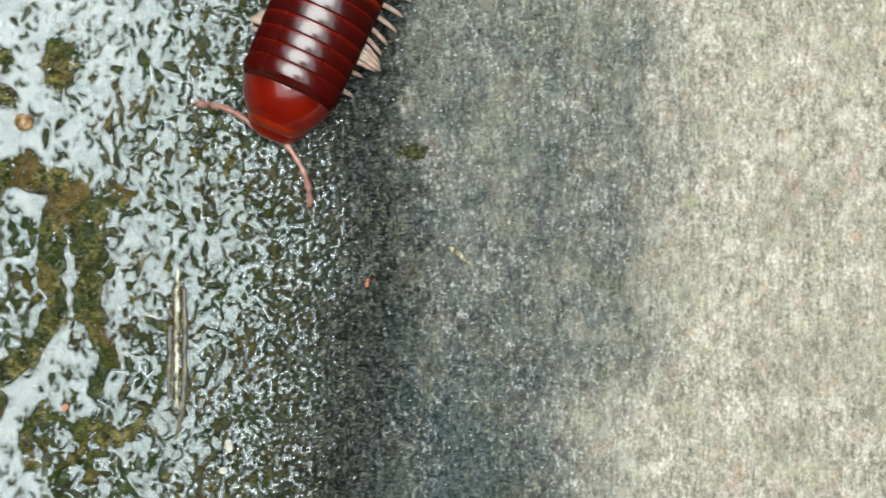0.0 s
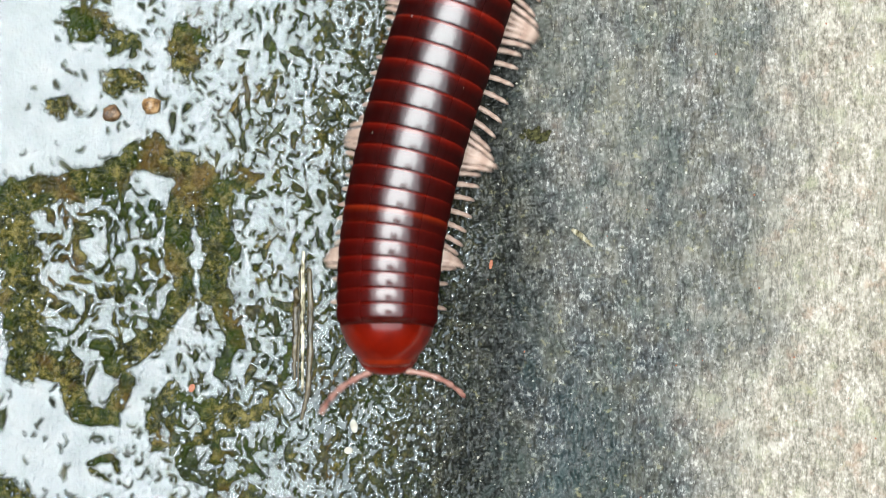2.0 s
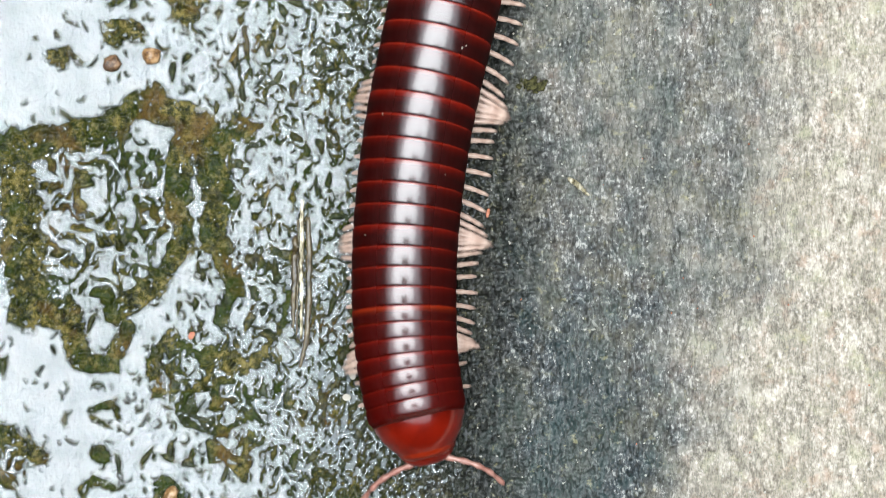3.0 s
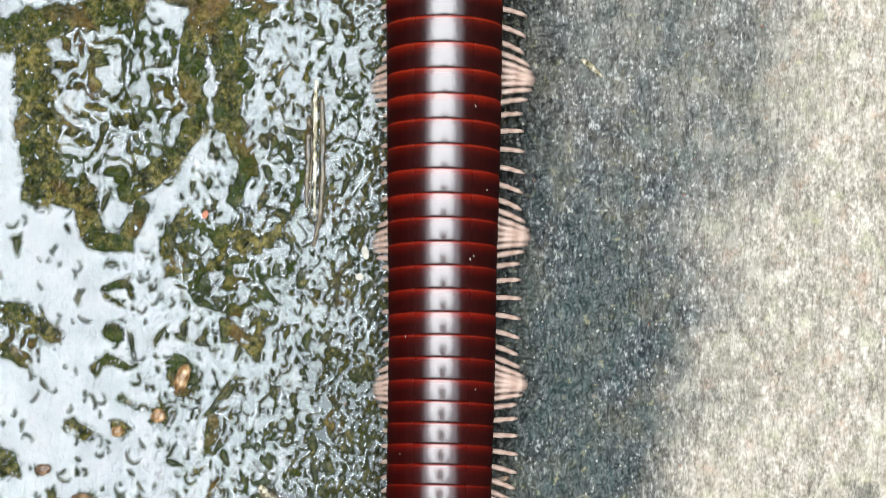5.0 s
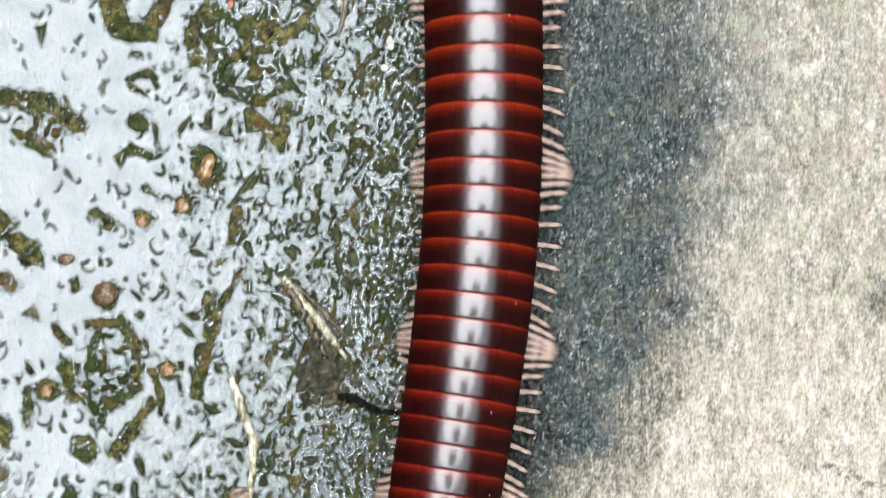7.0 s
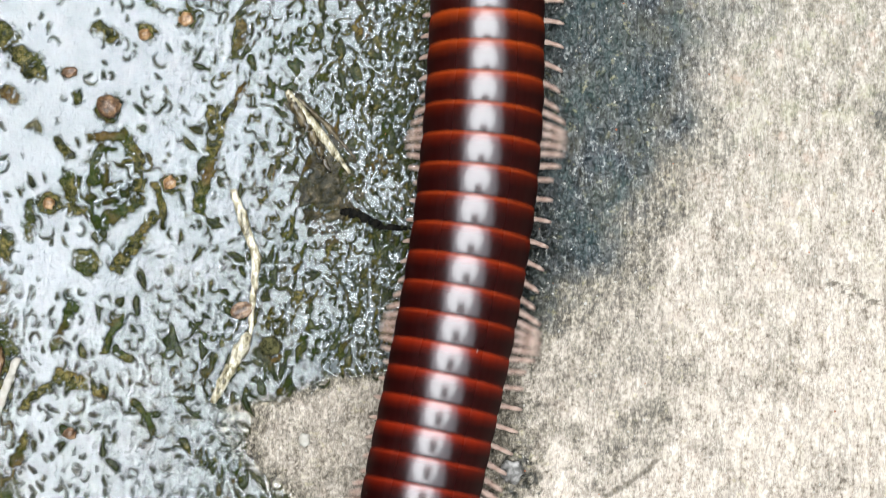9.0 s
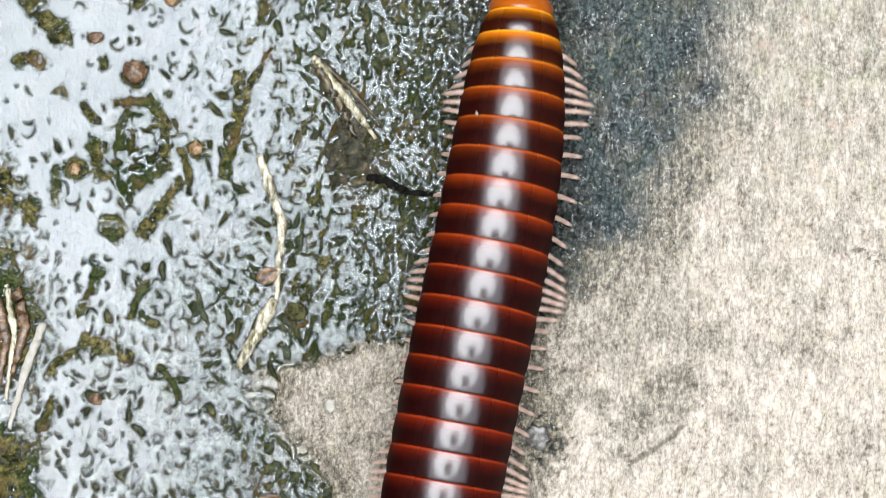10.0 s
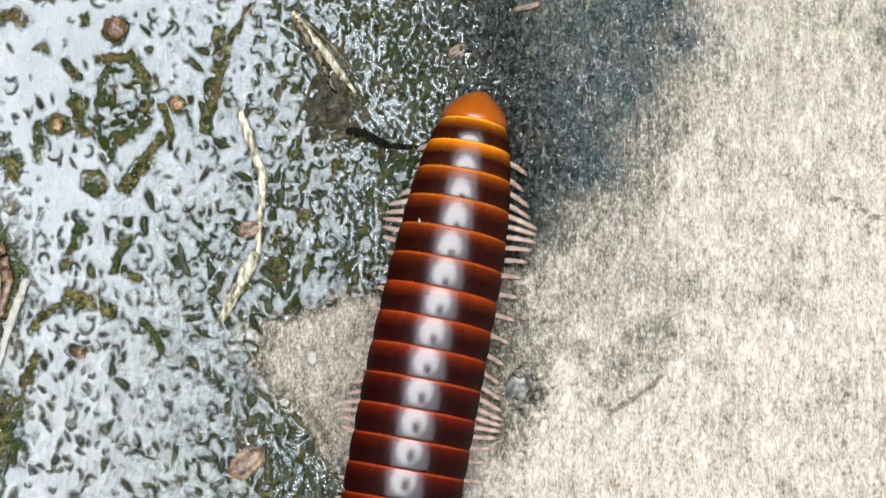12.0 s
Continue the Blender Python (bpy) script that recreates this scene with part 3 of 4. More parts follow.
film = HEIGHT + 0.5 * (gap + np.sqrt(gap * gap + 0.00015)) - 0.012
inside = (gap > -0.12) & (XX < 3) & (XX > -60) & (YY > -70) & (YY < 60) & (WET > 0.5)
me, _ = sheet("water", GX, GY, film, inside)
me.materials.append(M_WATER)
pool = tagged(new("water", me), "thin film of clear standing rainwater over a pale bed painted with sky sheen, and algae", "water", kind="structure")
pool.visible_shadow = False


def floor_at(x, y):
    """Height of the ground or water, in mm."""
    h = HEIGHT[np.searchsorted(GY, y), np.searchsorted(GX, x)]
    return max(h, WATER_LEVEL) if x < -6 else h


# unseen walls, added to cut the bright sky to a cone
def wall(name, x, y, w, d):
    v = [(sx * w / 2, sy * d / 2, z) for z in (-0.05, 2.15) for sx, sy in ((-1, -1), (1, -1), (1, 1), (-1, 1))]
    f = [(0, 3, 2, 1), (4, 5, 6, 7), (0, 1, 5, 4), (1, 2, 6, 5), (2, 3, 7, 6), (3, 0, 4, 7)]
    ob = part(name, mesh_from(name, v, f, False), M_ADDED_WALL)
    ob.location = (x, y, 0)
    tagged(ob, "unseen plain dark wall added to narrow the open sky", "wall", kind="structure")


wall("added_wall_west", -1.62, 0, 0.12, 3.36)
wall("added_wall_east", 1.62, 0, 0.12, 3.36)
wall("added_wall_north", 0, 1.62, 3.12, 0.12)
wall("added_wall_south", 0, -1.62, 3.12, 0.12)


# ---- the millipede ----
LENGTH = 102.8
STRETCH = 1.0415


def girth(q):
    """Radius in mm, q mm behind the tip of the head."""
    q = min(q, 4.1) + max(0.0, q - 4.1) / STRETCH
    return 1.02 * float(np.interp(q, [0, 0.5, 1.2, 2.2, 4.1, 8, 11, 20, 28, 34, 45, 60, 75, 80, 85.8, 88, 91.7, 93.6, 95.4, 96.65, 97.6, 98.3, 98.7],
                           [1.0, 1.6, 2.3, 2.95, 3.36, 3.45, 3.52, 3.6, 3.66, 3.8, 3.92, 3.97, 4.02, 3.97, 3.84, 3.74, 3.42, 3.14, 2.76, 2.3, 1.75, 1.05, 0.2]))


def pitch(q):
    q /= STRETCH
    return STRETCH * float(np.interp(q, [4, 10, 11, 17, 25, 33, 43, 55, 67, 79, 90, 93.5, 95.3, 97], [0.95, 1.05, 1.25, 1.38, 1.5, 1.58, 1.68, 1.8, 1.95, 2.0, 1.95, 1.8, 1.35, 1.25]))


def axis_height(q):
    return max(girth(q), 1.6 + 0.2 * (q < 5)) + 0.6


TAIL = 100.5
RINGS = [4.1]
while RINGS[-1] + pitch(RINGS[-1]) < TAIL + 0.05:
    RINGS.append(RINGS[-1] + pitch(RINGS[-1]))
RINGS = [4.1 + (q - 4.1) * (TAIL - 4.1) / (RINGS[-1] - 4.1) for q in RINGS]
SEG = 44


def tube(profile, cap=True):
    """Rings of vertices about the y axis from rows of (y, radius, width, drop)."""
    verts, faces = [], []
    for y, r in profile:
        for k in range(SEG):
            a = 2 * math.pi * k / SEG
            verts.append((r * math.cos(a) * MM, y * MM, r * math.sin(a) * (1.0 if math.sin(a) > 0 else 0.9) * MM))
    for i in range(len(profile) - 1):
        for k in range(SEG):
            a, b = i * SEG + k, i * SEG + (k + 1) % SEG
            faces.append((a, a + SEG, b + SEG, b))
    if cap:
        faces.append(tuple(range(SEG)))
        faces.append(tuple(reversed(range(len(verts) - SEG, len(verts)))))
    return verts, faces


def ring_mesh(q0, q1):
    p = q1 - q0
    swell = float(np.interp(q0, [0, 8, 45, 78], [0.9, 0.45, 0.45, 1.0]))
    rows = []
    for a, lift in ((-0.22, -0.22), (-0.02, -0.15), (0.0, -0.10), (0.06, -0.058), (0.14, -0.028), (0.26, 0.006), (0.40, 0.030), (0.55, 0.038), (0.70, 0.028), (0.84, 0.006), (0.94, -0.020), (0.985, -0.034), (1.02, -0.05), (1.03, -0.18)):
        rows.append((a, p * a, girth(q0 + p * min(max(a, 0), 1)) + (lift * swell if lift > -0.06 else lift)))
    v, f = tube([(y, r) for a, y, r in rows])
    # the hoops lean forward down the flanks
    v = [(x, y - 0.42 * MM * (1 - max(-0.2, z / math.hypot(x, z))), z) for x, y, z in v]
    me = mesh_from("ring", v, f)
    attribute(me, "band", np.repeat([min(max(a, 0), 1) for a, y, r in rows], SEG))
    attribute(me, "along", np.full(len(v), q0 / LENGTH))
    around = 2 * np.pi * np.arange(SEG) / SEG
    attribute(me, "flank", np.tile(np.where(np.sin(around) > 0, ramp01(np.abs(np.cos(around)), 0.42, 0.72), 1.0), len(rows)))
    return me


def limb(name, points, radii, sides=6):
    """A tapered, jointed limb through points in mm."""
    verts, faces = [], []
    pts = [Vector(p) for p in points]
    for i, (p, r) in enumerate(zip(pts, radii)):
        d = (pts[min(i + 1, len(pts) - 1)] - pts[max(i - 1, 0)]).normalized()
        u = d.orthogonal().normalized() if abs(d.y) > 0.9 else d.cross(Vector((0, 1, 0))).normalized()
        w = d.cross(u)
        for k in range(sides):
            a = 2 * math.pi * k / sides
            verts.append((p + r * (math.cos(a) * u + math.sin(a) * w)) * MM)
    for i in range(len(pts) - 1):
        for k in range(sides):
            a, b = i * sides + k, i * sides + (k + 1) % sides
            faces.append((a, b, b + sides, a + sides))
    faces.append(tuple(reversed(range(sides))))
    faces.append(tuple(range(len(verts) - sides, len(verts))))
    return mesh_from(name, [tuple(v) for v in verts], faces)


def leg_mesh(side, reach, rise):
    """A walking leg whose hip is at the origin; the foot ends 'reach' out and 'rise' below the hip."""
    pts, rad = [], []
    for f, h, r in ((0.0, 0.0, 0.30), (0.18, 0.35, 0.29), (0.36, 0.62, 0.30), (0.40, 0.64, 0.26), (0.56, 0.68, 0.29), (0.60, 0.68, 0.25), (0.76, 0.55, 0.27), (0.79, 0.50, 0.22), (0.90, 0.2, 0.23), (0.93, 0.05, 0.19), (0.975, -0.3, 0.15), (1.0, -rise, 0.03)):
        pts.append((side * reach * f, 0.25 * math.sin(2.6 * f) - 0.55 * max(0.0, f - 0.55) ** 1.5, h))
        rad.append(0.78 * r)
    return limb("leg", pts, rad)


# flecks stuck to the back: mm behind the head, angle round the body, size in mm
FLECKS = [(29.3, 1.05, 0.16), (29.5, 0.98, 0.14), (39.6, 1.0, 0.13), (92.8, 2.25, 0.26), (47.0, 0.8, 0.1), (66.0, 1.15, 0.1), (20.5, 0.9, 0.12), (24.0, 2.3, 0.1), (16.0, 2.4, 0.1), (34.0, 0.7, 0.1)]


def fleck_shape(size, seed):
    """A crumb of eight faces, longer than wide."""
    k = 1 + 0.5 * math.sin(seed * 2.3)
    pts = [(0.5, 0, 0), (-0.5, 0, 0), (0, 0.9 * k, 0), (0, -0.7 * k, 0), (0.1, 0.1, 0.4), (0, 0, -0.4)]
    return [(x * size * MM, y * size * MM, z * size * MM) for x, y, z in pts], [(0, 2, 4), (2, 1, 4), (1, 3, 4), (3, 0, 4), (2, 0, 5), (1, 2, 5), (3, 1, 5), (0, 3, 5)]


def build_millipede():
    body = tagged(new("millipede"), "large glossy dark-red ringed millipede with pale legs crawling over wet cement", "millipede")
    moving = []
    for i in range(len(RINGS) - 1):
        q0, q1 = RINGS[i], RINGS[i + 1]
        ob = part("ring", ring_mesh(q0, q1), M_CHITIN, body)
        moving.append((ob, q0))
        legs = []
        hip = -girth(q0) * 0.86
        if q0 < 98.0:
            for a in ((0.25, 0.75) if i > 2 else (0.5,)):
                for side in (1, -1):
                    reach = girth(q0) * (1.0 if q0 < 94 else 0.9) + ((float(np.interp(q0, [4, 9, 14], [0.1, 0.7, 1.45])) if q0 < 55 else 1.45 - 0.4 * min(1.0, (q0 - 55) / 15)) if side > 0 else float(np.interp(q0, [55, 75], [0.12, 0.16])))
                    key = (side, round(reach, 1))
                    if key not in LEGS:
                        LEGS[key] = leg_mesh(side, reach, 1.05)
                        LEGS[key].materials.append(M_LEG)
                    leg = part("leg", LEGS[key], M_LEG, ob)
                    legs.append((leg, side, i + a, (q1 - q0) * a, hip))
        WALKERS.extend(legs)
        for q, a, size in FLECKS:
            if q0 <= q < q1:
                r = girth(q0) + 0.03
                v, f = fleck_shape(size, i)
                ob2 = part("fleck", mesh_from("fleck", v, f), M_CHIP, ob, "tiny pale fleck")
                ob2.matrix_local = pose(r * math.cos(a) * MM, (q - q0) * MM, r * math.sin(a) * MM, 0, 0, 20)
    # collar shield behind the head
    rows = [(0.55, 0.5), (0.6, 1.35), (0.75, 1.66), (0.95, 1.88), (1.05, 1.9), (1.15, 2.0), (1.6, 2.42), (2.2, 2.84), (3.0, 3.18), (3.7, 3.36), (4.2, 3.42), (4.3, 3.38), (4.32, 3.2)]
    v, f = tube(rows)
    collar = mesh_from("collar", [(x, y, z * (0.93 if z > 0 else 1) - 0.25 * MM * max(0.0, (3 - y / MM) / 3)) for x, y, z in v], f)
    collar.materials.append(M_COLLUM)
    collar.materials.append(M_RIM)
    for p in collar.polygons:
        p.material_index = int(sum(collar.vertices[k].co.y for k in p.vertices) / len(p.vertices) < 1.1 * MM and len(p.vertices) == 4)
    moving.append((part("collar", collar, M_COLLUM, body, "smooth domed dark-red neck shield"), 0.0))
    # head, tucked under the collar
    rows = [(-0.05, 0.25), (0.0, 0.7), (0.15, 1.1), (0.5, 1.5), (1.0, 1.8), (2.0, 2.2), (3.0, 2.4), (3.4, 2.2)]
    v, f = tube(rows)
    head = part("head", mesh_from("head", [(x * 1.15, y, z * 0.8 - 1.0 * MM) for x, y, z in v], f), M_COLLUM, body)
    moving.append((head, 0.0))
    for side in (1, -1):
        pts, rad = [], []
        n = 28
        for j in range(n + 1):
            s = j / n
            bead = 0.5 - 0.5 * math.cos(2 * math.pi * 6 * s)
            pts.append((side * 0.75 * math.sin(math.pi * s), -6.0 * s, 0.5 * math.sin(3.1 * s) - 1.9 * s * s))
            rad.append(0.16 + 0.09 * bead * (1 - 0.2 * s) if j < n else 0.06)
        FEELERS.append((part("antenna", limb("antenna", pts, rad, 8), M_FEELER, head, "beaded pinkish-red feeler"), side))
    # tail shield
    rows = [(-0.3, 2.1), (0.0, 2.26), (0.35, 2.24), (0.7, 2.05), (1.1, 1.72), (1.5, 1.28), (1.8, 0.86), (2.0, 0.46), (2.08, 0.15)]
    v, f = tube(rows)
    tail = part("tail_shield", mesh_from("tail_shield", v, f), M_TELSON, body, "blunt orange tail shield")
    moving.append((tail, TAIL))
    return body, moving


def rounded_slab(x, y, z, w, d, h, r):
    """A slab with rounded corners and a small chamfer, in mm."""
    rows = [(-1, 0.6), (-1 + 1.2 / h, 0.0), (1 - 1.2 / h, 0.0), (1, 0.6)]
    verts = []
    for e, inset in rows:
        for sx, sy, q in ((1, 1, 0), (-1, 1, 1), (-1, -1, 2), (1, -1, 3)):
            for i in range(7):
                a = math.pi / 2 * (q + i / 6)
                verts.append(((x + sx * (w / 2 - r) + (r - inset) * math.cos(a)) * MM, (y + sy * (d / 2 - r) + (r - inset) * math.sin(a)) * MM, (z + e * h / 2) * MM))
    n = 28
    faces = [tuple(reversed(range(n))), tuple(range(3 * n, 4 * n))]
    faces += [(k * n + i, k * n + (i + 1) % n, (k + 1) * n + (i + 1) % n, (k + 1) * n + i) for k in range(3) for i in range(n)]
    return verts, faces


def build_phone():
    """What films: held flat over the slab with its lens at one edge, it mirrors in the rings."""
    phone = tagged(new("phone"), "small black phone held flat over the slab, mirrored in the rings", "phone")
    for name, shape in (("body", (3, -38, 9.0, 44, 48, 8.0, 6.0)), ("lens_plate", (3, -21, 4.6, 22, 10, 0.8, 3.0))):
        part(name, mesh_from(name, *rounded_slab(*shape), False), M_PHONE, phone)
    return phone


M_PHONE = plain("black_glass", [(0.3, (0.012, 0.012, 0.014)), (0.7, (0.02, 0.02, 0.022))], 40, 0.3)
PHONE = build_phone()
LEGS, WALKERS, FEELERS = {}, [], []
MILLIPEDE, MOVING = build_millipede()


# ---- litter ----
def stalk(name, points, radius, material, label, category, flat=0.6):
    """A bent stalk through x, y rows in mm, lying on the ground."""
    pts = []
    for (x0, y0), (x1, y1) in zip(points, points[1:]):
        for s in np.linspace(0, 1, 15)[:-1]:
            pts.append((x0 + (x1 - x0) * s, y0 + (y1 - y0) * s))
    pts.append(points[-1])
    n = len(pts)
    base = floor_at(*points[0])
    mid = [(x + 0.10 * noise.noise(Vector((0.8 * i, points[0][0], 0))), y, max(floor_at(x, y), base - 0.2) + radius * flat * 0.7) for i, (x, y) in enumerate(pts)]
    rad = [radius * (0.35 + 0.65 * math.sin(math.pi * min(1.0, 0.12 + 0.88 * (i / (n - 1)) ** 0.7))) * (1 + 0.05 * rng.normal() + 0.08 * math.sin(0.7 * i + points[0][1])) for i in range(n)]
    me = limb(name, mid, [abs(r) + 0.04 for r in rad], 12)
    for k, v in enumerate(me.vertices):
        ring, a = divmod(k, 12)
        c = Vector(mid[ring]) * MM
        groove = (1.08 if a % 3 == 0 else 0.88) * (1 + 0.34 * noise.noise(Vector((a * 1.3, ring * 0.6, points[0][0]))))
        v.co = c + (v.co - c) * groove
        v.co.z = c.z + (v.co.z - c.z) * flat
    return tagged(part(name, me, material), label, category)


def pebble(name, x, y, a, b, turn, material, label, category, sink=0.25, tall=0.55, lumpy=0.3):
    """A rounded, slightly uneven lump with half axes a, b in mm."""
    bm = bmesh.new()
    bmesh.ops.create_icosphere(bm, subdivisions=3, radius=1.0)
    for v in bm.verts:
        v.co *= 1 + lumpy * (noise.noise(v.co * 1.7 + Vector((x, y, 0))) + noise.noise(v.co * 4.1 + Vector((y, x, 0))) * (lumpy > 0.2))
        v.co = Vector((v.co.x * a, v.co.y * b, v.co.z * tall * min(a, b))) * MM
    for f in bm.faces:
        f.smooth = True
    me = bpy.data.meshes.new(name)
    bm.to_mesh(me)
    bm.free()
    ob = part(name, me, material)
    ob.matrix_world = pose(x * MM, y * MM, (floor_at(x, y) + (tall - sink) * min(a, b)) * MM, 0, 0, turn)
    return tagged(ob, label, category)


def flake(name, x, y, a, b, turn, material, label, category):
    """A thin curled scrap."""
    n, m = 7, 5
    verts, faces = [], []
    for layer in (0, 1):
        for i in range(n):
            for j in range(m):
                u, v = i / (n - 1) * 2 - 1, j / (m - 1) * 2 - 1
                w = math.sqrt(max(0.0, 1 - u * u)) * 0.75 + 0.2
                verts.append((u * a * MM, v * b * w * MM, (0.35 * b * v * v + 0.1 * b * noise.noise(Vector((u * 2 + x, v * 2 + y, 0))) + 0.08 * layer) * MM))
    for layer in (0, 1):
        o = layer * n * m
        for i in range(n - 1):
            for j in range(m - 1):
                q = (o + i * m + j, o + (i + 1) * m + j, o + (i + 1) * m + j + 1, o + i * m + j + 1)
                faces.append(q if layer else tuple(reversed(q)))
    rim = [i * m for i in range(n)] + [(n - 1) * m + j for j in range(1, m)] + [i * m + m - 1 for i in range(n - 2, -1, -1)] + [j for j in range(m - 2, 0, -1)]
    for p, q in zip(rim, rim[1:] + rim[:1]):
        faces.append((p, q, q + n * m, p + n * m))
    ob = part(name, mesh_from(name, verts, faces), material)
    ob.matrix_world = pose(x * MM, y * MM, (floor_at(x, y) + 0.08) * MM, 0, 0, turn)
    return tagged(ob, label, category)


husk = stalk("straw", [(-9.35, 11.8), (-9.45, 8.6), (-9.55, 5.4)], 0.22, M_REED, "brown dead straw with a pale split rib, stuck in slime", "straw", 0.5)
for name, line, r, material, label, flat in (("rib", [(-8.86, 14.4), (-8.95, 9.5), (-9.0, 4.6)], 0.13, M_STRAW, "pale split rib", 1.2), ("strip", [(-8.45, 13.2), (-8.4, 8.8), (-8.62, 4.4), (-9.1, 2.6)], 0.21, M_REED, "", 0.45),
                                             ("fibre", [(-9.15, 13.0), (-9.2, 9.0), (-9.3, 4.9)], 0.07, M_REED, "", 1.0)):
    stalk(name, line, r, material, label, "", flat).parent = husk
blade = stalk("dead_leaf", [(-12.9, -14.3), (-10.7, -16.9), (-8.4, -20.0)], 0.26, M_STRAW, "frayed yellow-green leaf blade stuck in mud", "leaf", 0.5)
for line, r, material in (([(-12.8, -14.5), (-11.3, -17.0), (-9.8, -20.0)], 0.30, M_REED), ([(-12.6, -14.6), (-11.0, -16.9), (-9.2, -19.2)], 0.12, M_STRAW), ([(-12.3, -14.6), (-10.0, -16.7), (-8.0, -19.0)], 0.13, M_REED)):
    stalk("strip", line, r, material, "", "", 0.5).parent = blade
stalk("straw", [(-16.6, -21.2), (-14.9, -26.0), (-15.3, -31.6)], 0.33, M_STRAW, "pale bent straw lying in shallow water", "straw")
stalk("straw", [(-15.4, -31.4), (-17.9, -36.2)], 0.46, M_STRAW, "short thick broken straw lying in shallow water", "straw")
stalk("twig", [(-9.0, -22.7), (-7.9, -22.9), (-6.2, -23.7), (-3.0, -24.0)], 0.27, M_TWIG, "black rotten twig half sunk in mud", "twig", 0.35)
stalk("straw", [(-33.5, -30.8), (-32.9, -33.6), (-33.8, -36.8)], 0.42, M_BROWN, "brown straw on an algae mat", "straw")
stalk("straw", [(-34.9, -31.2), (-34.2, -34.4), (-34.8, -38.0)], 0.36, M_BROWN, "brown curved straw on an algae mat", "straw")
stalk("straw", [(-31.6, -33.2), (-32.9, -36.6), (-33.9, -40.6)], 0.30, M_CHIP, "pale bleached straw beside an algae mat", "straw")
stalk("straw", [(-34.2, -30.6), (-33.6, -34.0), (-34.2, -38.6)], 0.26, M_STRAW, "thin brown straw on an algae mat", "straw")
stalk("straw", [(9.9, 15.8), (10.6, 15.3), (11.3, 14.6)], 0.15, M_STRAW, "tiny tan straw chip on damp cement", "straw")
pebble("seed", -18.3, -6.6, 0.48, 0.95, -22, M_SEED, "oblong tan seed lying in an algae patch", "seed")
pebble("pebble", -19.4, 24.6, 0.62, 0.6, 0, M_SEED, "round orange-brown pebble standing in the water film", "pebble")
pebble("pebble", -22.2, 24.1, 0.6, 0.58, 30, M_BROWN, "round dark-brown pebble standing in the water film", "pebble")
pebble("pebble", -20.0, -9.3, 0.5, 0.48, 20, M_SEED, "small tan pebble ringed with algae", "pebble")
pebble("pebble", -22.9, -10.4, 0.42, 0.4, 0, M_SEED, "small tan pebble ringed with algae", "pebble")
pebble("pebble", -28.2, -13.1, 0.55, 0.38, 10, M_BROWN, "small brown pebble standing in the water film", "pebble")
pebble("pebble", -25.3, -15.5, 0.82, 0.8, 0, M_BROWN, "round brown pebble standing in the water film", "pebble")
pebble("pebble", -27.9, -38.5, 0.45, 0.4, 0, M_BROWN, "small brown pebble standing in the water film", "pebble")
pebble("pebble", -29.5, -22.3, 0.42, 0.4, 0, M_SEED, "small tan pebble ringed with algae", "pebble")
pebble("pebble", -21.0, -20.8, 0.46, 0.42, 35, M_SEED, "small tan pebble ringed with algae", "pebble")
pebble("pebble", -13.9, -32.2, 0.66, 0.7, 10, M_CLOD, "round algae-covered pebble beside a straw", "pebble")
pebble("pebble", -11.4, -38.8, 0.4, 0.45, 0, M_CHIP, "pale sand grain on the dry cement", "pebble")
pebble("stone", 3.2, -40.85, 0.75, 0.8, 0, M_STONE, "round grey stone half sunk in the dry cement", "stone", 0.45, 0.7, 0.3)
flake("husk", -16.0, -46.2, 1.5, 1.0, 40, M_BROWN, "curled brown husk lying in shallow water", "husk")
flake("husk", -15.9, -29.7, 0.8, 0.6, 20, M_BROWN, "small pinkish-brown husk beside a straw", "husk")
flake("leaf_scrap", 3.7, -13.9, 1.1, 0.22, 15, M_BROWN, "thin brown leaf scrap on damp cement", "leaf scrap")
flake("leaf_scrap", -1.2, -17.0, 0.7, 0.4, 30, M_BROWN, "small brown leaf scrap on damp cement", "leaf scrap")
flake("flake", -16.7, 4.9, 0.3, 0.22, 60, M_RED, "tiny orange-red flake afloat", "flake")
flake("flake", -5.4, 2.2, 0.25, 0.5, 10, M_CHIP, "tiny white chip in the slime", "flake")
flake("flake", -5.8, 0.5, 0.3, 0.25, 0, M_CHIP, "tiny white chip in the slime", "flake")
flake("flake", 4.2, 13.4, 0.12, 0.35, -10, M_RED, "tiny reddish splinter on damp cement", "flake")


for dx, dy, a in ((0.0, 0.0, 0.5), (0.62, -0.16, 0.40), (-0.5, 0.2, 0.34), (0.95, 0.15, 0.22), (0.25, 0.42, 0.24), (-0.85, -0.1, 0.2), (0.3, -0.45, 0.22)):
    tagged(pebble("soil_crumb", 7.3 + dx, 22.4 + dy, a, a * 0.75, 40 * dx, M_CLOD, "dark greenish soil crumb on damp cement", "soil crumb", lumpy=0.5), group="soil crumbs")


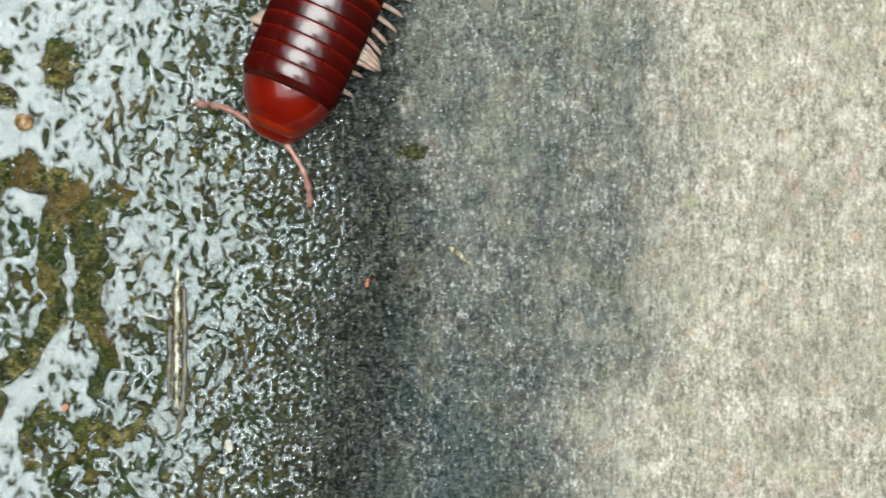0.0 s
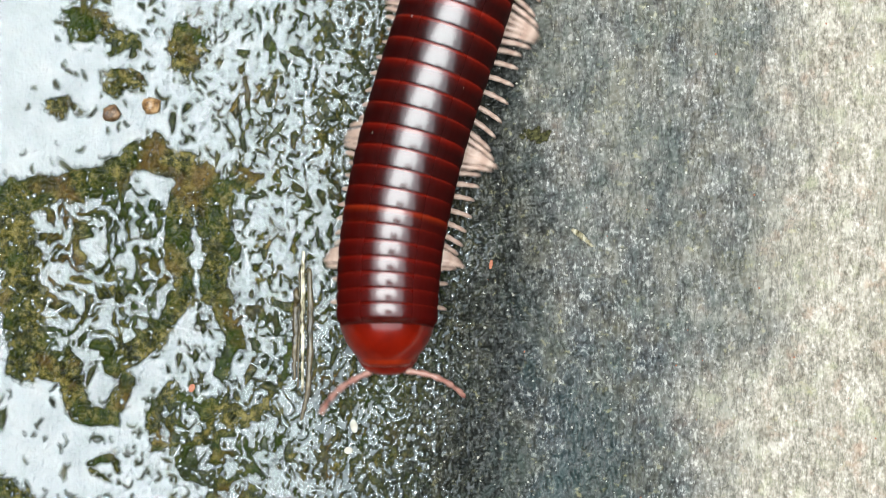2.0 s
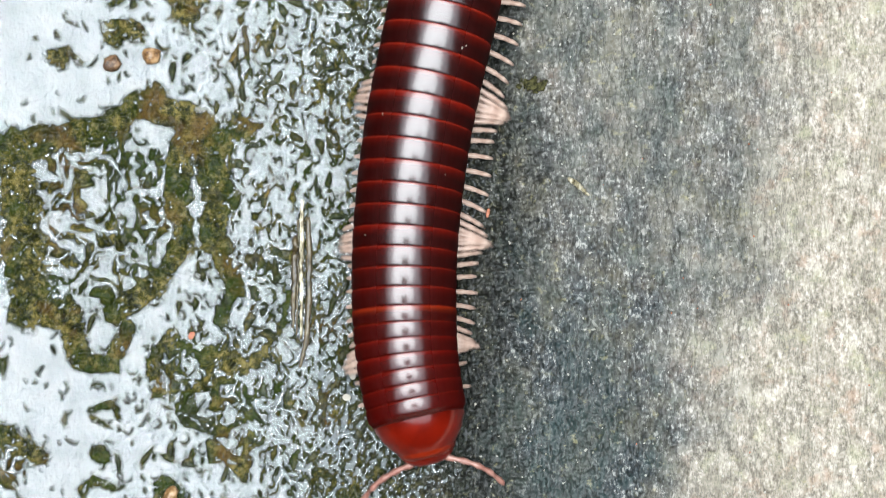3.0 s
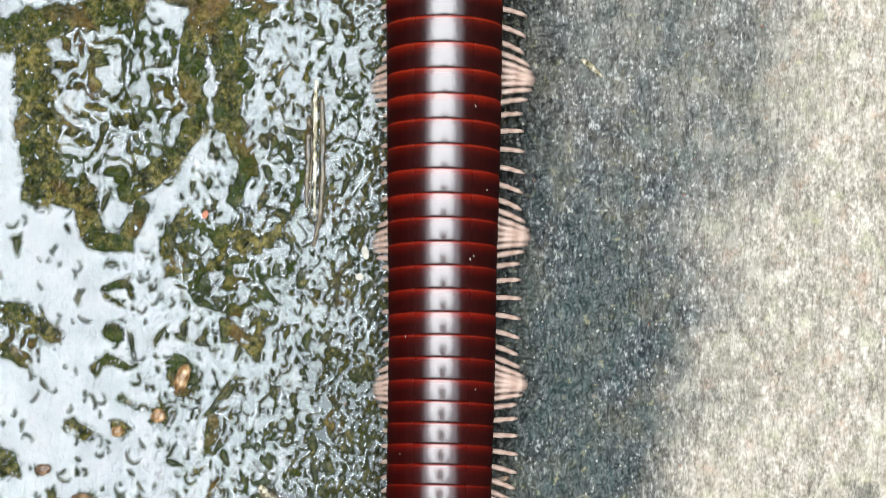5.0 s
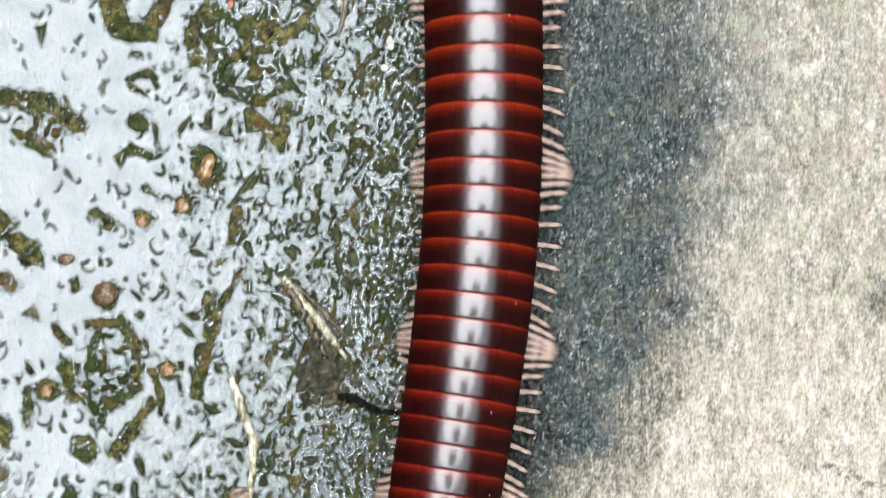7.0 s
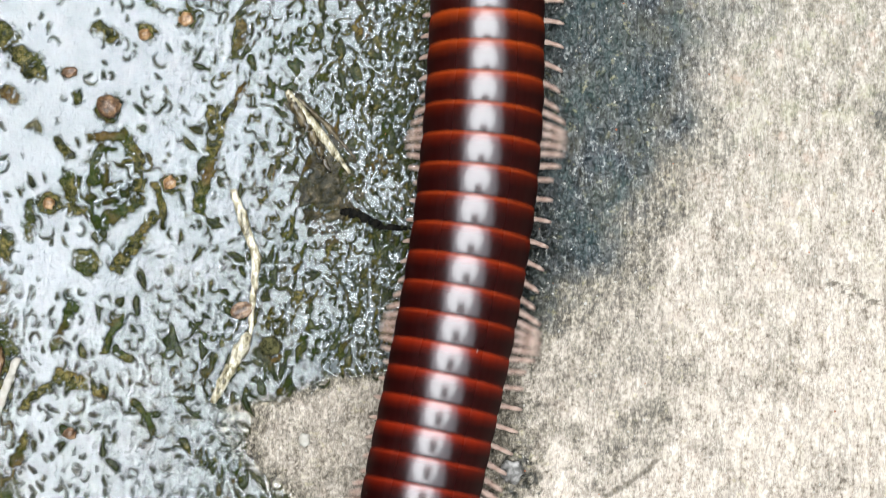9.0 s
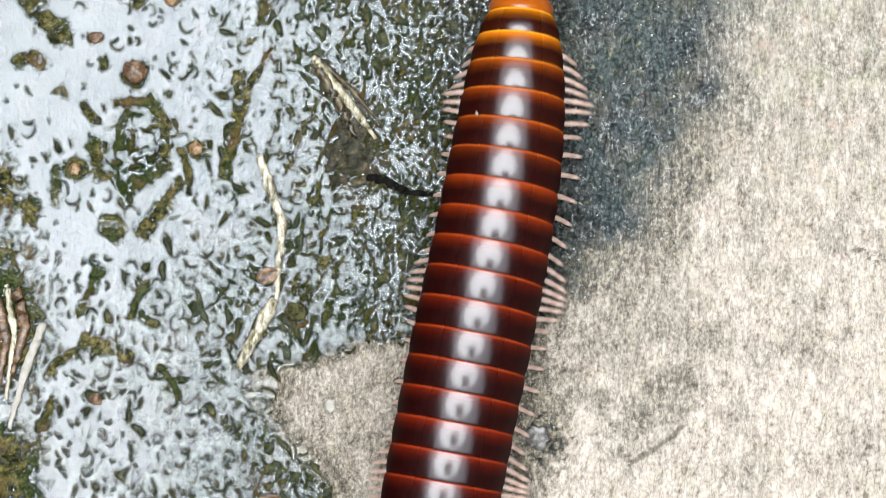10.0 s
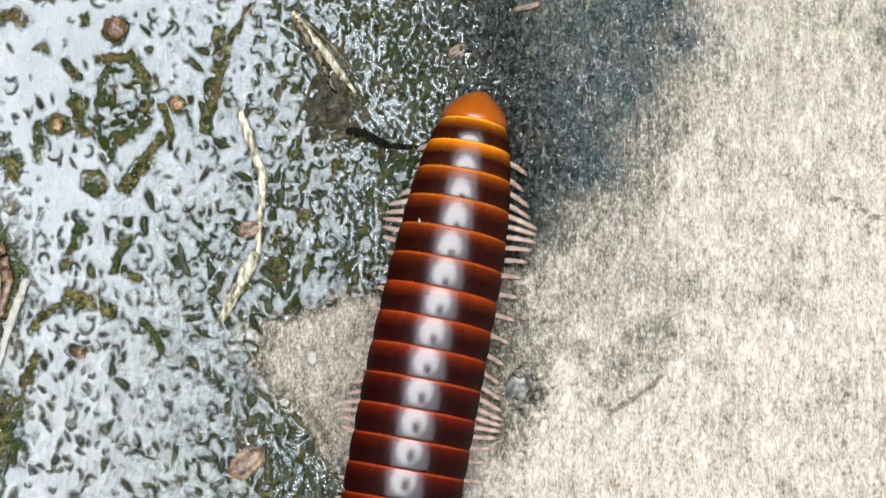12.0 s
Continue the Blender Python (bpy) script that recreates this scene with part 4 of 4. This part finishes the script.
def grains(name, count, area, sizes, material, label, category, keep):
    """Countless tiny grains in one mesh."""
    verts, faces = [], []
    done = 0
    while done < count:
        x, y = rng.uniform(area[0], area[1]), rng.uniform(area[2], area[3])
        if not keep(x, y):
            continue
        r, turn = rng.uniform(*sizes), rng.uniform(0, 6.28)
        z, o = floor_at(x, y) + 0.2 * r, len(verts)
        for u, v, w in ((1, 0, 0), (0, 0.7, 0), (-0.9, 0.1, 0), (0, -0.8, 0), (0.1, 0.1, 0.7), (0, 0, -0.7)):
            u, v, w = (c * r * rng.uniform(0.7, 1.3) for c in (u, v, w))
            verts.append(((x + u * math.cos(turn) - v * math.sin(turn)) * MM, (y + u * math.sin(turn) + v * math.cos(turn)) * MM, (z + w) * MM))
        faces += [(o + a, o + b, o + c) for a, b, c in ((0, 1, 4), (1, 2, 4), (2, 3, 4), (3, 0, 4), (1, 0, 5), (2, 1, 5), (3, 2, 5), (0, 3, 5))]
        done += 1
    return tagged(part(name, mesh_from(name, verts, faces, False), material), label, category, kind="stuff")


def shore_at(x, y):
    return SHORE[np.searchsorted(GY, y), np.searchsorted(GX, x)]


grains("sand", 420, (-1, 42, -52, 35), (0.05, 0.13), M_CHIP, "scattered pale sand grains on the cement", "sand", lambda x, y: True)
grains("rust_grit", 90, (-8, 42, -52, 35), (0.05, 0.11), M_RED, "scattered reddish grit on the cement", "grit", lambda x, y: True)
grains("silt_specks", 500, (-36, -8, -52, 35), (0.03, 0.09), M_CLOD, "dark specks afloat on the water film", "specks", lambda x, y: shore_at(x, y) < -3)


# ---- movement ----
# seconds, y of the middle of the row, and the body's x at 16, 8, 0, -8 and -16 mm beyond it
COURSE = [
    (0.0, 15.69, 1.4, -2.3, -5.5, -8.8, -12.0),
    (1.0, 15.91, 1.9, -1.7, -4.5, -6.7, -8.8),
    (1.5, 14.36, 1.7, -1.9, -4.6, -7.0, -9.4),
    (2.0, 14.50, 1.6, -1.1, -2.8, -2.8, -2.6),
    (2.5, 12.79, 1.8, -0.7, -2.3, -2.6, -2.3),
    (3.0, 10.89, 1.0, -0.8, -1.7, -1.6, 0.5),
    (4.8, 3.82, 0.2, 0.1, -0.1, -0.1, -0.2),
    (5.5, 0.00, 0.2, 0.3, 0.4, 0.3, -0.2),
    (6.5, -7.91, 0.6, 0.9, 0.8, 0.1, -1.2),
    (7.0, -12.26, 1.1, 1.2, 0.9, 0.0, -1.3),
    (9.2, -25.63, 1.1, 0.9, 0.1, -1.3, -3.0),
    (9.5, -26.18, 1.6, 1.3, 0.3, -1.2, -2.7),
    (10.5, -27.45, 1.7, 0.8, -0.6, -2.3, -3.8),
    (11.5, -28.78, 1.8, 0.5, -1.4, -3.1, -4.4),
    (12.0, -31.05, 1.4, -0.2, -1.6, -3.3, -4.8),
]
# seconds, mm of body that have passed the middle of that row
PASSED = [(0.0, -8.5), (0.5, -2.8), (1.0, 1.8), (1.5, 4.1), (2.0, 8.6), (2.5, 12.6), (3.0, 15.1), (3.2, 16.7), (4.8, 29.0), (5.0, 30.1), (5.5, 35.2), (6.0, 39.8), (6.5, 45.0), (7.0, 50.4), (7.2, 52.7), (8.8, 70.8), (9.0, 73.4), (9.5, 80.6), (10.0, 85.0), (10.5, 86.1), (11.0, 85.6), (11.5, 87.1), (12.0, 91.8)]
# seconds, leg waves that have run
WAVES = [(0.0, -1.02), (0.5, -0.60), (1.0, -0.05), (1.5, 0.41), (2.0, 0.92), (2.5, 1.48), (3.0, 1.92), (3.1, 2.08), (4.8, 4.22), (5.0, 4.43), (5.1, 4.55), (5.2, 4.66), (5.3, 4.78), (5.5, 5.15), (6.5, 6.58), (7.0, 7.25), (7.1, 7.36), (9.2, 10.68), (9.5, 11.00), (10.5, 11.62), (12.0, 12.43)]


def glide(table, t):
    ts = [r[0] for r in table]
    return [float(np.interp(t, ts, [r[i] for r in table])) for i in range(1, len(table[0]))]


def smooth(table, t):
    """The table at t, eased over a fifth of a second."""
    rows = [glide(table, min(max(t + d, 0), 12)) for d in (-0.12, 0.0, 0.12)]
    return [0.25 * a + 0.5 * b + 0.25 * c for a, b, c in zip(*rows)]


def centre_line(t):
    """Points and arc length of the body's line at t: ys, xs, body mm at each."""
    mid, *xs = smooth(COURSE, t)
    passed = smooth(PASSED, t)[0]
    knots = np.array([-16, -8, 0, 8, 16.0])
    val = np.array(xs[::-1])
    off = np.arange(-130, 130.01, 0.5)
    # parabolic pieces through the five knots, flattening out beyond them
    inner = np.clip(off, -16, 16)
    x = np.interp(inner, knots, val)
    slope_hi, slope_lo = (val[4] - val[3]) / 8, (val[1] - val[0]) / 8
    x = x + np.where(off > 16, slope_hi * 18 * (1 - np.exp(-(off - 16) / 18)), 0)
    x = x + np.where(off < -16, slope_lo * 18 * (np.exp((off + 16) / 18) - 1), 0)
    k = np.exp(-0.5 * (np.arange(-12, 13) / 5.0) ** 2)
    x = np.convolve(np.pad(x, 12, mode="edge"), k / k.sum(), "valid")
    s = np.concatenate([[0], np.cumsum(np.hypot(np.diff(x), np.diff(off)))])
    s = s - np.interp(0, off, s) + passed
    return off + mid, x, s


def motions():
    times = [round(0.1 * i, 1) for i in range(121)]
    courses = [centre_line(t) for t in times]
    anchor = []
    for y, x, s in courses:
        anchor.append(Vector((float(np.interp(50, s, x)) * MM, float(np.interp(50, s, y)) * MM, 0)))
    walk(MILLIPEDE, [(t, Matrix.Translation(p)) for t, p in zip(times, anchor)])
    for ob, q in MOVING:
        rows = []
        for t, (y, x, s), p in zip(times, courses, anchor):
            px, py = float(np.interp(q, s, x)), float(np.interp(q, s, y))
            ax, ay = float(np.interp(q + 1, s, x)) - float(np.interp(q - 1, s, x)), float(np.interp(q + 1, s, y)) - float(np.interp(q - 1, s, y))
            turn = -math.degrees(math.atan2(ax, ay))
            rows.append((t, pose(px * MM - p.x, py * MM - p.y, axis_height(q) * MM, 0, 0, turn)))
        walk(ob, rows)
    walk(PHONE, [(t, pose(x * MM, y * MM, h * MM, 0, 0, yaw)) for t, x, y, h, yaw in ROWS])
    waves = [smooth(WAVES, t)[0] for t in times]
    for leg, side, index, y, hip in WALKERS:
        rows = []
        for t, w in zip(times, waves):
            phase = 2 * math.pi * (index / WAVE_RINGS + w) + (0.35 if side < 0 else 0)
            swing = math.degrees(math.asin(0.27 * math.sin(phase)))
            lift = 13 * max(0.0, -math.cos(phase))
            out = 0.5 + 0.52 * max(0.0, -math.cos(phase)) ** 0.3
            rows.append((t, pose(side * out * MM, y * MM, hip * MM, 0, -side * lift, side * swing)))
        walk(leg, rows)
    for feeler, side in FEELERS:
        table = FEELER_LEFT if side < 0 else FEELER_RIGHT
        walk(feeler, [(t, pose(side * 0.9 * MM, 0.3 * MM, -1.1 * MM, dip, 0, turn)) for t, turn, dip in table])


WAVE_RINGS = 6.6
# seconds, turn to the side and dip, in degrees
FEELER_LEFT = [(0.0, -85, 2), (0.5, -52, 4), (1.0, -62, 2), (1.5, -84, 4), (2.0, -46, 2), (2.5, -31, 3), (3.0, -62, 2), (3.2, -50, 3), (6.0, -35, 2), (9.0, -55, 3), (12.0, -40, 2)]
FEELER_RIGHT = [(0.0, 39, 2), (0.5, 56, 4), (1.0, 37, 2), (1.5, 52, 4), (2.0, 62, 2), (2.5, 41, 3), (3.0, 46, 2), (3.2, 40, 3), (6.0, 55, 2), (9.0, 35, 3), (12.0, 48, 2)]
motions()
